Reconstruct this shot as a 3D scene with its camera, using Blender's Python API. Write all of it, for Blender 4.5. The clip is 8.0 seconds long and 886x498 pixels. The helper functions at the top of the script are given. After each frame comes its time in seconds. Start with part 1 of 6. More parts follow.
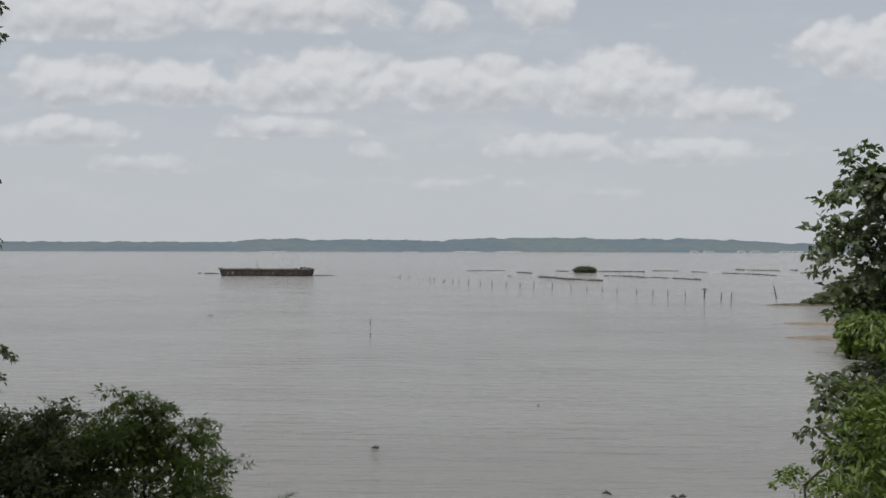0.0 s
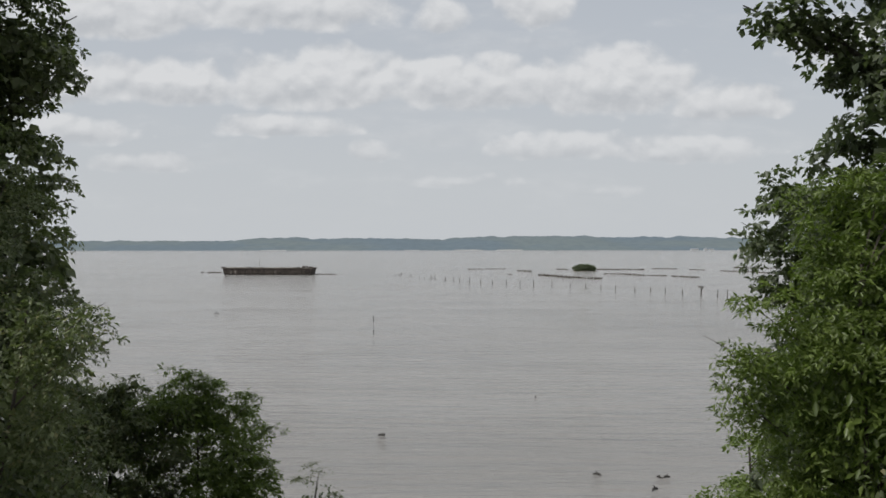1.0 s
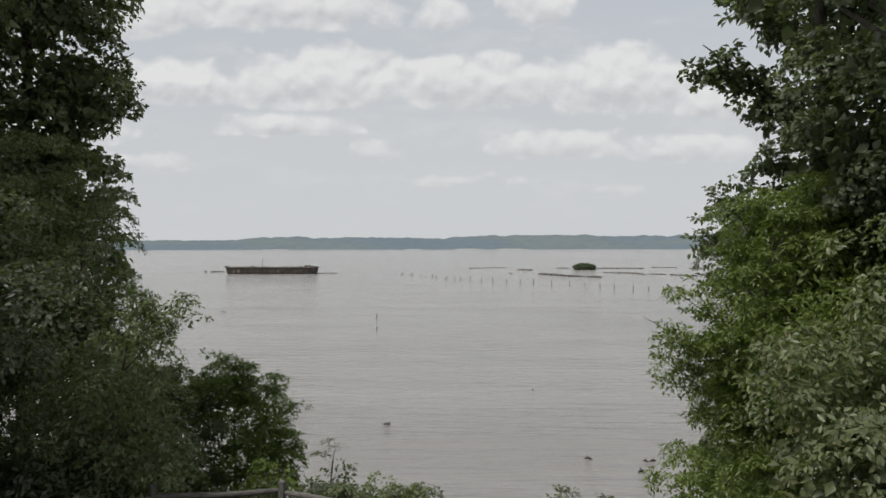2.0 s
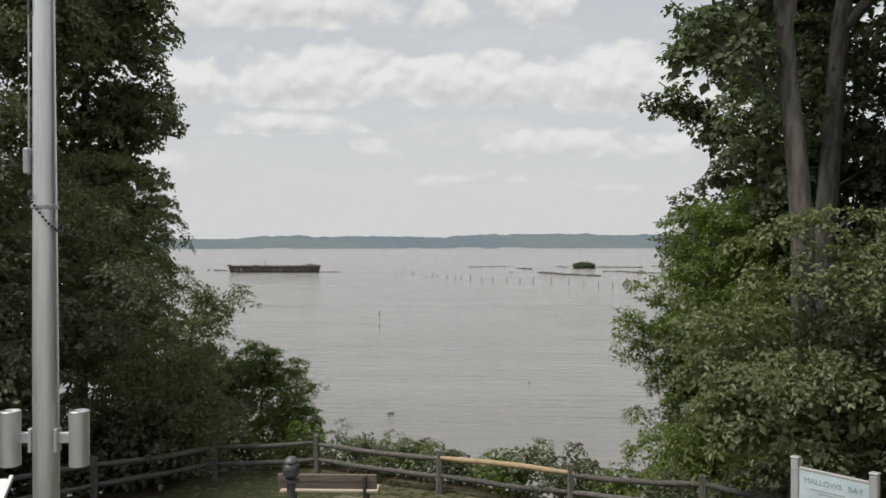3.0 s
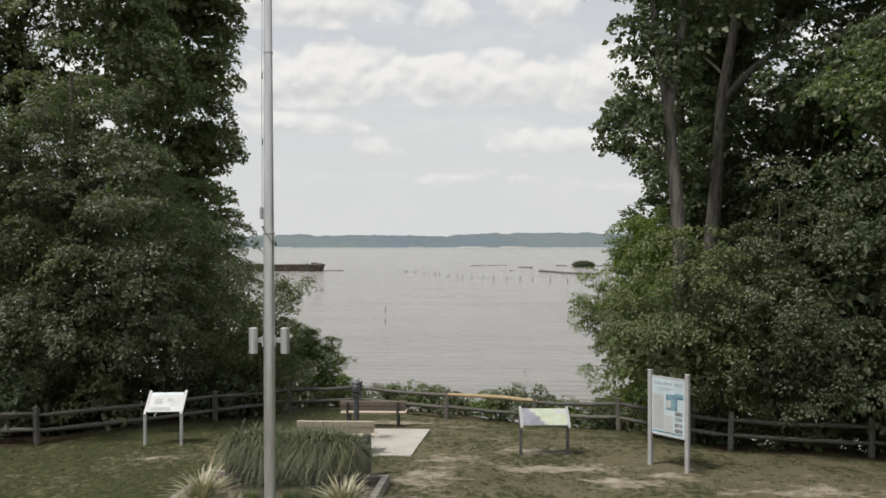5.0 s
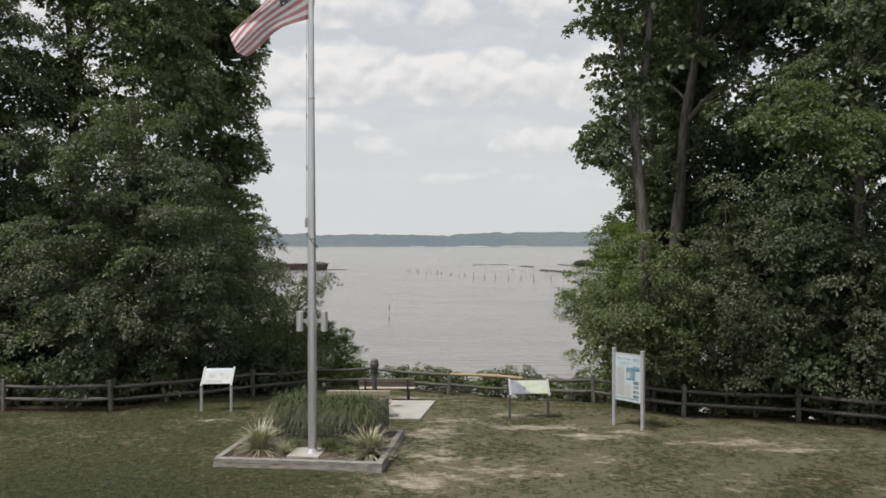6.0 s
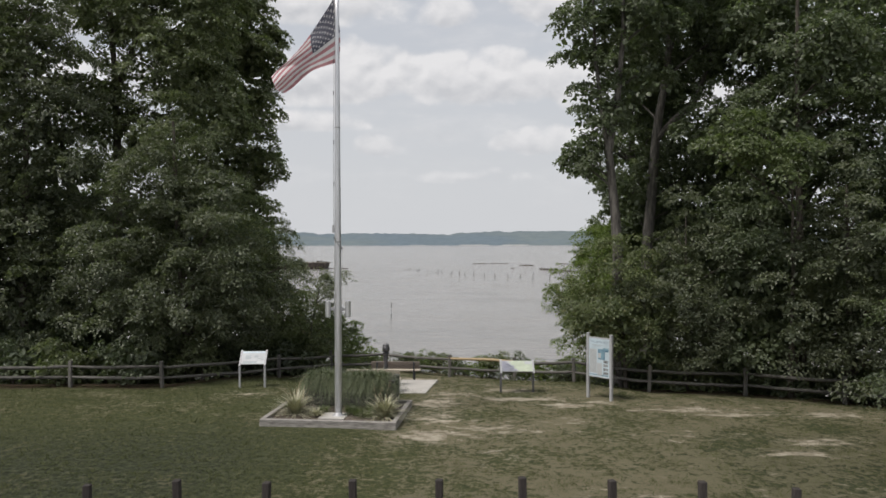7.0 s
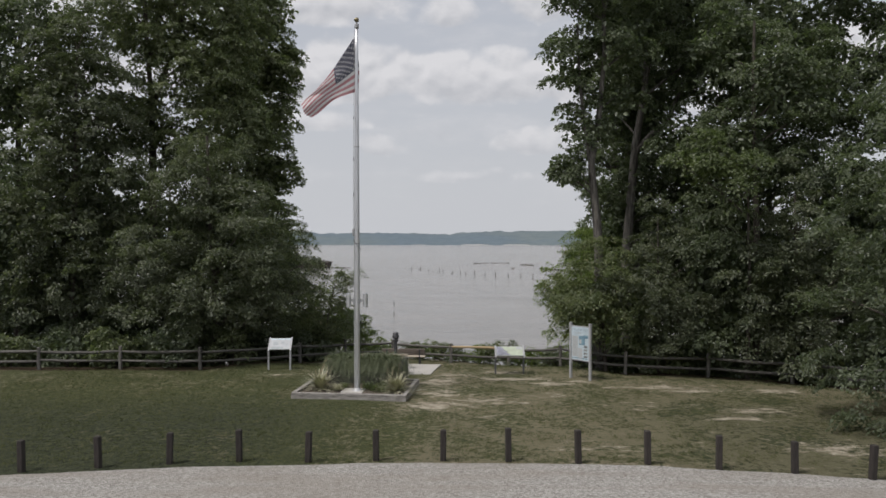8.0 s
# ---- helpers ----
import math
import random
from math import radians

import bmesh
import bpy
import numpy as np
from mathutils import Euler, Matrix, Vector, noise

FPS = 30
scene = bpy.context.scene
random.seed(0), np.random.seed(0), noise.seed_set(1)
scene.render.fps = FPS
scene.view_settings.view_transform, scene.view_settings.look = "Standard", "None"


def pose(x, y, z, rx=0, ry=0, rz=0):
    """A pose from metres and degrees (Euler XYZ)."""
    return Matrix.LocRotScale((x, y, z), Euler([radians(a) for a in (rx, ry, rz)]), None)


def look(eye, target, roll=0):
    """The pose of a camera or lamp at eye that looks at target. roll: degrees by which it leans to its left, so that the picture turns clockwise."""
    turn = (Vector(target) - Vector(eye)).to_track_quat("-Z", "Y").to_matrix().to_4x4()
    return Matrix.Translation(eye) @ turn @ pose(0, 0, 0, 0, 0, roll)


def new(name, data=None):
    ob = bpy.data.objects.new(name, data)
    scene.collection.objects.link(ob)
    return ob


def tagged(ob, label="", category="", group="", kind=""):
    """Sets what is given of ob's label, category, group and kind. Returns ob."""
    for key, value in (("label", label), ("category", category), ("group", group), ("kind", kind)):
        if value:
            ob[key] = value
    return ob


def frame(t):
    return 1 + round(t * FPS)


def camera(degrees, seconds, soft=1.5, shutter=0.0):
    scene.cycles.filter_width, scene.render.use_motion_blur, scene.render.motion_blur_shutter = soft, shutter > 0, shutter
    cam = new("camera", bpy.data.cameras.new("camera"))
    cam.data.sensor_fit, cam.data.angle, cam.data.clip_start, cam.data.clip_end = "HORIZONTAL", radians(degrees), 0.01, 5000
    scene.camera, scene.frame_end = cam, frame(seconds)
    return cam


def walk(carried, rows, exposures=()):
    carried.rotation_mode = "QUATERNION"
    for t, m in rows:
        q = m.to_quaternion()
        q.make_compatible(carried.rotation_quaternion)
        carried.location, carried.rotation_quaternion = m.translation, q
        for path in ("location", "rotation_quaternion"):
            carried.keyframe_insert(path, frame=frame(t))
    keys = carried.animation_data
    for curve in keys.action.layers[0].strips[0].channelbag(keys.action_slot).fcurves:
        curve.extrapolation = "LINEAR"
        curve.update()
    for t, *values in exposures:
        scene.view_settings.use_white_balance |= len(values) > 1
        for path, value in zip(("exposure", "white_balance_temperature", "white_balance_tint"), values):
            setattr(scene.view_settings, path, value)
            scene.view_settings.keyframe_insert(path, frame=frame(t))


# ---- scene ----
# The walk: a slow backward flight from the bluff's edge over the lawn.
cam = camera(61.3, 8.0, soft=1.6)
PATH = [
    (0, (0.5, 4.12, 4.6), (0.5031, 6.12, 4.5957), 0.1),
    (0.5, (0.447, 2.37, 4.645), (0.4494, 4.37, 4.6384), 0.0),
    (1, (0.405, 0.63, 4.685), (0.4066, 2.63, 4.6766), -0.05),
    (1.5, (0.385, -1.1, 4.725), (0.3851, 0.9, 4.7153), -0.1),
    (3, (0.347, -6.266, 4.825), (0.344, -4.266, 4.811), -0.1),
    (3.5, (0.302, -8.038, 4.86), (0.298, -6.038, 4.844), -0.1),
    (4, (0.259, -9.822, 4.89), (0.253, -7.822, 4.873), -0.1),
    (4.5, (0.232, -11.664, 4.934), (0.226, -9.664, 4.917), -0.1),
    (6, (0.192, -17.519, 5.061), (0.179, -15.52, 5.042), -0.1),
    (6.5, (0.198, -19.536, 5.116), (0.184, -17.536, 5.095), -0.1),
    (7, (0.178, -21.502, 5.166), (0.164, -19.502, 5.144), -0.1),
    (7.5, (0.155, -23.468, 5.205), (0.14, -21.468, 5.182), -0.1),
    (8, (0.147, -25.419, 5.244), (0.13, -23.419, 5.221), 0.0),
]
EXPOSURES = [(0.0, -0.24, 6280, 10), (1.5, -0.09, 6430, 10), (3.5, 0.09, 6640, 10), (4.5, 0.17, 6680, 10), (6.0, 0.12, 6580, 11), (7.0, 0.03, 6480, 12), (8.0, -0.15, 6380, 13)]
walk(cam, [(t, look(eye, target, roll)) for t, eye, target, roll in PATH], EXPOSURES)

WATER = -9.6
SUN_EL, SUN_AZ = radians(60), radians(-118)   # azimuth from +y towards +x


class Nodes:
    """Short hand for building node trees."""

    def __init__(self, tree):
        self.tree = tree
        tree.nodes.clear()

    def add(self, kind):
        return self.tree.nodes.new(kind)

    def put(self, socket, value):
        if isinstance(value, bpy.types.NodeSocket):
            self.tree.links.new(value, socket)
        elif value is not None:
            socket.default_value = value

    def math(self, op, a, b=0.0, c=0.0, clamp=False):
        n = self.add("ShaderNodeMath")
        n.operation, n.use_clamp = op, clamp
        for k, v in enumerate((a, b, c)):
            self.put(n.inputs[k], v)
        return n.outputs[0]

    def noise(self, vec, scale, detail=4.0, rough=0.55, distort=0.0):
        n = self.add("ShaderNodeTexNoise")
        self.put(n.inputs["Vector"], vec)
        n.inputs["Scale"].default_value, n.inputs["Detail"].default_value = scale, detail
        n.inputs["Roughness"].default_value, n.inputs["Distortion"].default_value = rough, distort
        return n.outputs[0]

    def voronoi(self, vec, scale, out="Distance", feature="F1"):
        n = self.add("ShaderNodeTexVoronoi")
        n.feature = feature
        self.put(n.inputs["Vector"], vec)
        n.inputs["Scale"].default_value = scale
        return n.outputs[out]

    def step(self, value, a, b):
        n = self.add("ShaderNodeMapRange")
        n.interpolation_type = "SMOOTHSTEP"
        self.put(n.inputs["Value"], value)
        n.inputs["From Min"].default_value, n.inputs["From Max"].default_value = a, b
        return n.outputs[0]

    def mix(self, fac, a, b, blend="MIX"):
        n = self.add("ShaderNodeMix")
        n.data_type, n.blend_type = "RGBA", blend
        self.put(n.inputs[0], fac)
        self.put(n.inputs[6], (*a, 1) if isinstance(a, tuple) else a)
        self.put(n.inputs[7], (*b, 1) if isinstance(b, tuple) else b)
        return n.outputs[2]

    def stretch(self, vec, scale):
        n = self.add("ShaderNodeMapping")
        self.put(n.inputs["Vector"], vec)
        n.inputs["Scale"].default_value = scale
        return n.outputs[0]

    def coords(self, out="Object"):
        return self.add("ShaderNodeTexCoord").outputs[out]

    def attribute(self, name):
        n = self.add("ShaderNodeAttribute")
        n.attribute_name = name
        return n.outputs["Fac"]

    def bump(self, height, strength, distance):
        n = self.add("ShaderNodeBump")
        n.inputs["Strength"].default_value, n.inputs["Distance"].default_value = strength, distance
        self.put(n.inputs["Height"], height)
        return n.outputs[0]


# ---- sky, sun ----
def build_world():
    world = bpy.data.worlds.new("sky")
    world.use_nodes = True
    scene.world = world
    n = Nodes(world.node_tree)
    out = n.add("ShaderNodeOutputWorld")
    back = n.add("ShaderNodeBackground")
    sky = n.add("ShaderNodeTexSky")
    sky.sky_type, sky.sun_disc = "NISHITA", False
    sky.sun_elevation, sky.sun_rotation = SUN_EL, SUN_AZ
    sky.air_density, sky.dust_density, sky.ozone_density = 1.0, 2.5, 1.5
    way = n.coords("Generated")
    sep = n.add("ShaderNodeSeparateXYZ")
    n.put(sep.inputs[0], way)
    x, y, z = sep.outputs
    far = n.math("MAXIMUM", n.math("ABSOLUTE", y), 0.12)
    u, v = n.math("DIVIDE", x, far), n.math("DIVIDE", z, far)
    v = n.math("MINIMUM", v, 6.0)
    comb = n.add("ShaderNodeCombineXYZ")
    n.put(comb.inputs[0], u), n.put(comb.inputs[1], v), n.put(comb.inputs[2], n.math("MULTIPLY", y, 0.35))
    puff = n.noise(n.stretch(comb.outputs[0], (1.0, 1.5, 1.0)), 8.0, 2.0, 0.5)

    def billows(place):
        warp = n.add("ShaderNodeTexNoise")
        n.put(warp.inputs["Vector"], place)
        warp.inputs["Scale"].default_value, warp.inputs["Detail"].default_value = 16.0, 3.0
        bent = n.add("ShaderNodeVectorMath")
        bent.operation = "MULTIPLY_ADD"
        n.put(bent.inputs[0], warp.outputs["Color"])
        bent.inputs[1].default_value = (0.05, 0.04, 0.0)
        n.put(bent.inputs[2], place)
        at = n.stretch(bent.outputs[0], (1.0, 1.25, 0.6))
        coarse, small = n.voronoi(at, 17.0, "Distance", "SMOOTH_F1"), n.voronoi(at, 41.0, "Distance", "SMOOTH_F1")
        cells = n.math("SUBTRACT", 1.0, n.math("ADD", n.math("MULTIPLY", coarse, 0.85), n.math("MULTIPLY", small, 0.6)))
        soft = n.noise(n.stretch(place, (1.0, 1.35, 0.6)), 15.0, 7.0, 0.58)
        return n.math("ADD", n.math("MULTIPLY", cells, 0.42), n.math("MULTIPLY", soft, 0.58))

    billow = billows(comb.outputs[0])
    # the same puffs seen a little higher up, for the light on their tops
    lift = n.add("ShaderNodeVectorMath")
    lift.operation = "ADD"
    n.put(lift.inputs[0], comb.outputs[0])
    lift.inputs[1].default_value = (-0.004, 0.010, 0.0)
    billow_up = billows(lift.outputs[0])
    banks = [  # across, up, half width, height, weight
        (-0.50, 0.215, 0.09, 0.045, 1.0), (-0.35, 0.212, 0.10, 0.042, 1.0), (-0.17, 0.216, 0.14, 0.056, 1.0), (0.04, 0.212, 0.12, 0.052, 1.0), (0.23, 0.214, 0.13, 0.062, 1.0), (0.38, 0.184, 0.09, 0.032, 0.9),
        (0.16, 0.130, 0.10, 0.028, 0.9), (0.33, 0.126, 0.12, 0.026, 0.85), (-0.52, 0.150, 0.12, 0.026, 0.75), (-0.09, 0.124, 0.04, 0.020, 0.8), (-0.40, 0.108, 0.07, 0.016, 0.6), (0.22, 0.072, 0.05, 0.012, 0.45),
        (-0.18, 0.315, 0.15, 0.045, 1.0), (-0.48, 0.312, 0.20, 0.055, 1.0), (0.0, 0.300, 0.045, 0.030, 0.7), (0.13, 0.315, 0.06, 0.042, 0.85), (0.57, 0.262, 0.11, 0.055, 1.0), (-0.20, 0.158, 0.12, 0.018, 0.5), (0.03, 0.085, 0.09, 0.012, 0.45),
    ]
    total = None
    base = None
    for a, e, w, h, weight in banks:
        du = n.math("DIVIDE", n.math("SUBTRACT", u, a), w)
        dv = n.math("DIVIDE", n.math("SUBTRACT", v, e), h)
        dv = n.math("MINIMUM", dv, n.math("MULTIPLY", dv, 1.5))   # flatter below than above
        fall = n.math("ADD", n.math("MULTIPLY", du, du), n.math("MULTIPLY", dv, dv))
        body = n.math("MULTIPLY", n.math("SUBTRACT", 1.0, fall), weight)
        body = n.math("MAXIMUM", body, -0.6)
        total = body if total is None else n.math("MAXIMUM", total, body)
        # how far below the middle of its bank
        under = n.math("MULTIPLY", n.math("MAXIMUM", n.math("SUBTRACT", 1.0, fall), 0.0), n.math("MULTIPLY", dv, -1.0))
        base = under if base is None else n.math("ADD", base, under)
    # scattered cloud over the rest of the sky
    rest = n.math("SUBTRACT", n.math("MULTIPLY", n.noise(n.stretch(comb.outputs[0], (1, 2.2, 1)), 2.2, 3.0), 1.6), 0.95)
    high = n.step(v, 0.36, 0.7)
    total = n.math("MAXIMUM", total, n.math("ADD", n.math("MULTIPLY", high, 1.2), n.math("SUBTRACT", rest, 1.0)))
    density = n.math("ADD", n.math("MULTIPLY", total, 0.85), n.math("MULTIPLY", n.math("SUBTRACT", puff, 0.5), 0.9))
    density = n.math("ADD", density, n.math("MULTIPLY", n.math("SUBTRACT", billow, 0.5), 2.0))
    cover = n.step(density, -0.20, 0.34)
    wisps = n.step(n.noise(n.stretch(comb.outputs[0], (1.0, 3.2, 1.0)), 5.0, 6.0, 0.6), 0.44, 0.72)
    cover = n.math("MAXIMUM", cover, n.math("MULTIPLY", wisps, 0.5))
    light = n.math("ADD", 0.60, n.math("MULTIPLY", n.math("SUBTRACT", billow, billow_up), 3.2))
    light = n.math("SUBTRACT", light, n.math("MULTIPLY", base, 1.15), clamp=True)
    cloud = n.mix(light, (4.9, 5.0, 5.12), (6.95, 6.92, 6.86))
    # the thin haze that whitens the sky, more towards the horizon
    veil = n.step(v, 0.42, -0.02)
    veil = n.math("ADD", 0.76, n.math("MULTIPLY", veil, 0.22))
    hazy = n.mix(veil, sky.outputs[0], (5.3, 5.46, 5.58))
    veil_cloud = n.math("MULTIPLY", cover, n.math("ADD", 0.25, n.math("MULTIPLY", n.step(v, 0.02, 0.2), 0.6)))
    n.put(back.inputs["Color"], n.mix(veil_cloud, hazy, cloud))
    back.inputs["Strength"].default_value = 0.115
    n.tree.links.new(back.outputs[0], out.inputs[0])


build_world()
sun_data = bpy.data.lights.new("sun", "SUN")
sun_data.energy, sun_data.angle, sun_data.color = 2.8, radians(11), (1.0, 0.96, 0.9)
sun = new("sun", sun_data)
sun_way = Vector((math.sin(SUN_AZ) * math.cos(SUN_EL), math.cos(SUN_AZ) * math.cos(SUN_EL), math.sin(SUN_EL)))
sun.matrix_world = look(sun_way * 100, (0, 0, 0))


# ---- materials ----
def surface(name, colour, rough=0.8, metal=0.0, vary=0.25, scale=8.0, fine=60.0, bump=0.2, depth=0.01, stretch=(1, 1, 1), tint=None,
            spec=0.5, loose=0.0, wear=None, sheer=0.0):
    """A plain surface with stains, grain and relief; loose: how far objects of this kind differ in tone."""
    m = bpy.data.materials.new(name)
    m.use_nodes = True
    n = Nodes(m.node_tree)
    out, b = n.add("ShaderNodeOutputMaterial"), n.add("ShaderNodeBsdfPrincipled")
    at = n.stretch(n.coords(), stretch)
    big, small = n.noise(at, scale, 4.0), n.noise(at, fine, 3.0)
    dark = tuple(c * (1 - vary) for c in colour)
    light = tint or tuple(min(1.0, c * (1 + vary)) for c in colour)
    col = n.mix(n.step(big, 0.3, 0.7), dark, light)
    col = n.mix(n.math("MULTIPLY", n.step(small, 0.35, 0.75), 0.35), col, tuple(c * (1 - 1.3 * vary) for c in colour))
    if wear:
        col = n.mix(n.step(n.noise(at, scale * 2.7, 6.0, 0.65), 0.56, 0.7), col, wear)
    if loose:
        own = n.add("ShaderNodeObjectInfo").outputs["Random"]
        col = n.mix(1.0, col, n.mix(own, (1 - loose,) * 3, (1 + loose,) * 3), "MULTIPLY")
    n.put(b.inputs["Base Color"], col)
    n.put(b.inputs["Roughness"], n.math("ADD", rough - 0.08, n.math("MULTIPLY", big, 0.16), clamp=True))
    b.inputs["Metallic"].default_value, b.inputs["Specular IOR Level"].default_value = metal, spec
    if bump:
        n.put(b.inputs["Normal"], n.bump(n.math("ADD", big, n.math("MULTIPLY", small, 0.5)), bump, depth))
    n.tree.links.new(b.outputs[0], out.inputs[0])
    if sheer:
        t, both = n.add("ShaderNodeBsdfTranslucent"), n.add("ShaderNodeMixShader")
        n.put(t.inputs["Color"], col)
        both.inputs[0].default_value = sheer
        n.tree.links.new(b.outputs[0], both.inputs[1])
        n.tree.links.new(t.outputs[0], both.inputs[2])
        n.tree.links.new(both.outputs[0], out.inputs[0])
    return m


def leafage(name, colour, other, through_light=0.40, rough=0.40, tips=None, gloss=0.42):
    """Leaves: each leaf has its own tone, and lets some light through."""
    m = bpy.data.materials.new(name)
    m.use_nodes = True
    n = Nodes(m.node_tree)
    out, b = n.add("ShaderNodeOutputMaterial"), n.add("ShaderNodeBsdfPrincipled")
    own = n.add("ShaderNodeNewGeometry").outputs["Random Per Island"]
    patch = n.noise(n.coords(), 0.9, 3.0)
    col = n.mix(n.math("ADD", n.math("MULTIPLY", own, 0.65), n.math("MULTIPLY", n.step(patch, 0.3, 0.7), 0.4), clamp=True), colour, other)
    if tips:
        col = n.mix(n.step(own, 0.9, 0.97), col, tips)
    n.put(b.inputs["Base Color"], col)
    b.inputs["Roughness"].default_value, b.inputs["Specular IOR Level"].default_value = rough, gloss
    t = n.add("ShaderNodeBsdfTranslucent")
    n.put(t.inputs["Color"], n.mix(1.0, col, (1.05, 1.25, 0.62), "MULTIPLY"))
    mix = n.add("ShaderNodeMixShader")
    mix.inputs[0].default_value = through_light
    n.tree.links.new(b.outputs[0], mix.inputs[1])
    n.tree.links.new(t.outputs[0], mix.inputs[2])
    n.tree.links.new(mix.outputs[0], out.inputs[0])
    return m


def ground_material():
    m = bpy.data.materials.new("lawn")
    m.use_nodes = True
    n = Nodes(m.node_tree)
    out, b = n.add("ShaderNodeOutputMaterial"), n.add("ShaderNodeBsdfPrincipled")
    at = n.coords()
    lumps, blades, broad = n.noise(at, 3.2, 5.0, 0.65), n.noise(n.stretch(at, (1, 0.8, 1)), 48.0, 5.0, 0.75), n.noise(at, 0.45, 3.0)
    tufts = n.noise(n.stretch(at, (0.9, 0.8, 1)), 7.5, 9.0, 0.78, 0.4)
    wear = n.attribute("wear")
    dry = n.attribute("dry")
    litter = n.attribute("litter")
    green = n.mix(n.step(tufts, 0.36, 0.64), (0.045, 0.054, 0.022), (0.118, 0.124, 0.056))
    # darker green, with less straw, towards the lawn's front corners
    green = n.mix(n.attribute("dark_front"), green, n.mix(n.step(tufts, 0.36, 0.64), (0.019, 0.025, 0.013), (0.082, 0.090, 0.050)))
    straw = n.mix(n.step(blades, 0.3, 0.7), (0.118, 0.108, 0.062), (0.27, 0.24, 0.155))
    dryness = n.math("ADD", n.math("MULTIPLY", dry, 0.75), n.math("MULTIPLY", n.math("SUBTRACT", n.math("ADD", lumps, broad), 1.0), 2.0), clamp=True)
    patchy = n.math("ADD", n.math("MULTIPLY", dryness, 0.30), n.math("SUBTRACT", tufts, 0.12))
    col = n.mix(n.math("MULTIPLY", n.step(patchy, 0.49, 0.60), n.math("SUBTRACT", 1.0, n.math("MULTIPLY", n.attribute("dark_front"), 0.6))), green, straw)
    col = n.mix(n.math("MULTIPLY", n.step(blades, 0.5, 0.66), 0.6), col, (0.042, 0.050, 0.020))
    soil = n.mix(n.step(lumps, 0.3, 0.7), (0.29, 0.25, 0.185), (0.55, 0.49, 0.39))
    crumble = n.noise(n.stretch(at, (0.7, 1.3, 1)), 2.1, 8.0, 0.72)
    bare = n.math("ADD", n.math("ADD", n.math("MULTIPLY", wear, 1.05), n.math("MULTIPLY", dry, 0.24)), n.math("MULTIPLY", n.math("SUBTRACT", crumble, 0.5), 3.2))
    col = n.mix(n.math("MULTIPLY", n.step(bare, 0.5, 1.0), 0.92), col, soil)
    duff = n.mix(n.step(blades, 0.35, 0.7), (0.03, 0.022, 0.014), (0.11, 0.075, 0.045))
    edge = n.math("ADD", litter, n.math("MULTIPLY", n.math("SUBTRACT", lumps, 0.5), 0.8))
    col = n.mix(n.step(edge, 0.4, 0.6), col, duff)
    n.put(b.inputs["Base Color"], col)
    b.inputs["Roughness"].default_value, b.inputs["Specular IOR Level"].default_value = 0.95, 0.2
    n.put(b.inputs["Normal"], n.bump(n.math("ADD", lumps, blades), 0.9, 0.06))
    n.tree.links.new(b.outputs[0], out.inputs[0])
    return m


def gravel_material():
    m = bpy.data.materials.new("gravel")
    m.use_nodes = True
    n = Nodes(m.node_tree)
    out, b = n.add("ShaderNodeOutputMaterial"), n.add("ShaderNodeBsdfPrincipled")
    at = n.coords()
    cell = n.voronoi(at, 26.0, "Color")
    grey = n.add("ShaderNodeSeparateColor")
    n.put(grey.inputs[0], cell)
    tone = grey.outputs[0]
    col = n.mix(tone, (0.18, 0.168, 0.15), (0.43, 0.415, 0.385))
    track = n.noise(n.stretch(at, (0.12, 0.9, 1)), 1.3, 4.0)
    col = n.mix(n.math("MULTIPLY", n.step(track, 0.4, 0.65), 0.55), col, (0.24, 0.21, 0.175))
    col = n.mix(n.math("MULTIPLY", n.step(n.noise(at, 9.0, 5.0, 0.7), 0.55, 0.7), 0.6), col, (0.16, 0.13, 0.10))
    n.put(b.inputs["Base Color"], col)
    b.inputs["Roughness"].default_value = 0.95
    n.put(b.inputs["Normal"], n.bump(n.voronoi(at, 26.0), 0.8, 0.03))
    n.tree.links.new(b.outputs[0], out.inputs[0])
    return m


def water_material():
    m = bpy.data.materials.new("river_water")
    m.use_nodes = True
    n = Nodes(m.node_tree)
    out, b = n.add("ShaderNodeOutputMaterial"), n.add("ShaderNodeBsdfPrincipled")
    at = n.coords()
    broad = n.noise(n.stretch(at, (0.004, 0.016, 1)), 1.0, 4.0, 0.6)
    streak = n.noise(n.stretch(at, (0.02, 0.16, 1)), 1.0, 5.0, 0.6)
    col = n.mix(n.step(broad, 0.35, 0.65), (0.262, 0.253, 0.238), (0.284, 0.275, 0.259))
    n.put(b.inputs["Base Color"], col)
    n.put(b.inputs["Roughness"], n.math("ADD", 0.10, n.math("MULTIPLY", n.step(streak, 0.35, 0.65), 0.10)))
    b.inputs["IOR"].default_value = 1.333
    swell = n.noise(n.stretch(at, (0.16, 1.0, 1)), 0.75, 2.0, 0.5, 0.3)
    ripple = n.noise(n.stretch(at, (0.5, 1.6, 1)), 2.6, 4.0, 0.6, 0.3)
    gust = n.step(n.noise(n.stretch(at, (0.012, 0.05, 1)), 1.0, 3.0), 0.3, 0.7)
    height = n.math("ADD", n.math("MULTIPLY", swell, 1.5), n.math("MULTIPLY", ripple, n.math("ADD", 0.15, n.math("MULTIPLY", gust, 0.35))))
    n.put(b.inputs["Normal"], n.bump(height, 1.0, 0.65))
    n.tree.links.new(b.outputs[0], out.inputs[0])
    return m


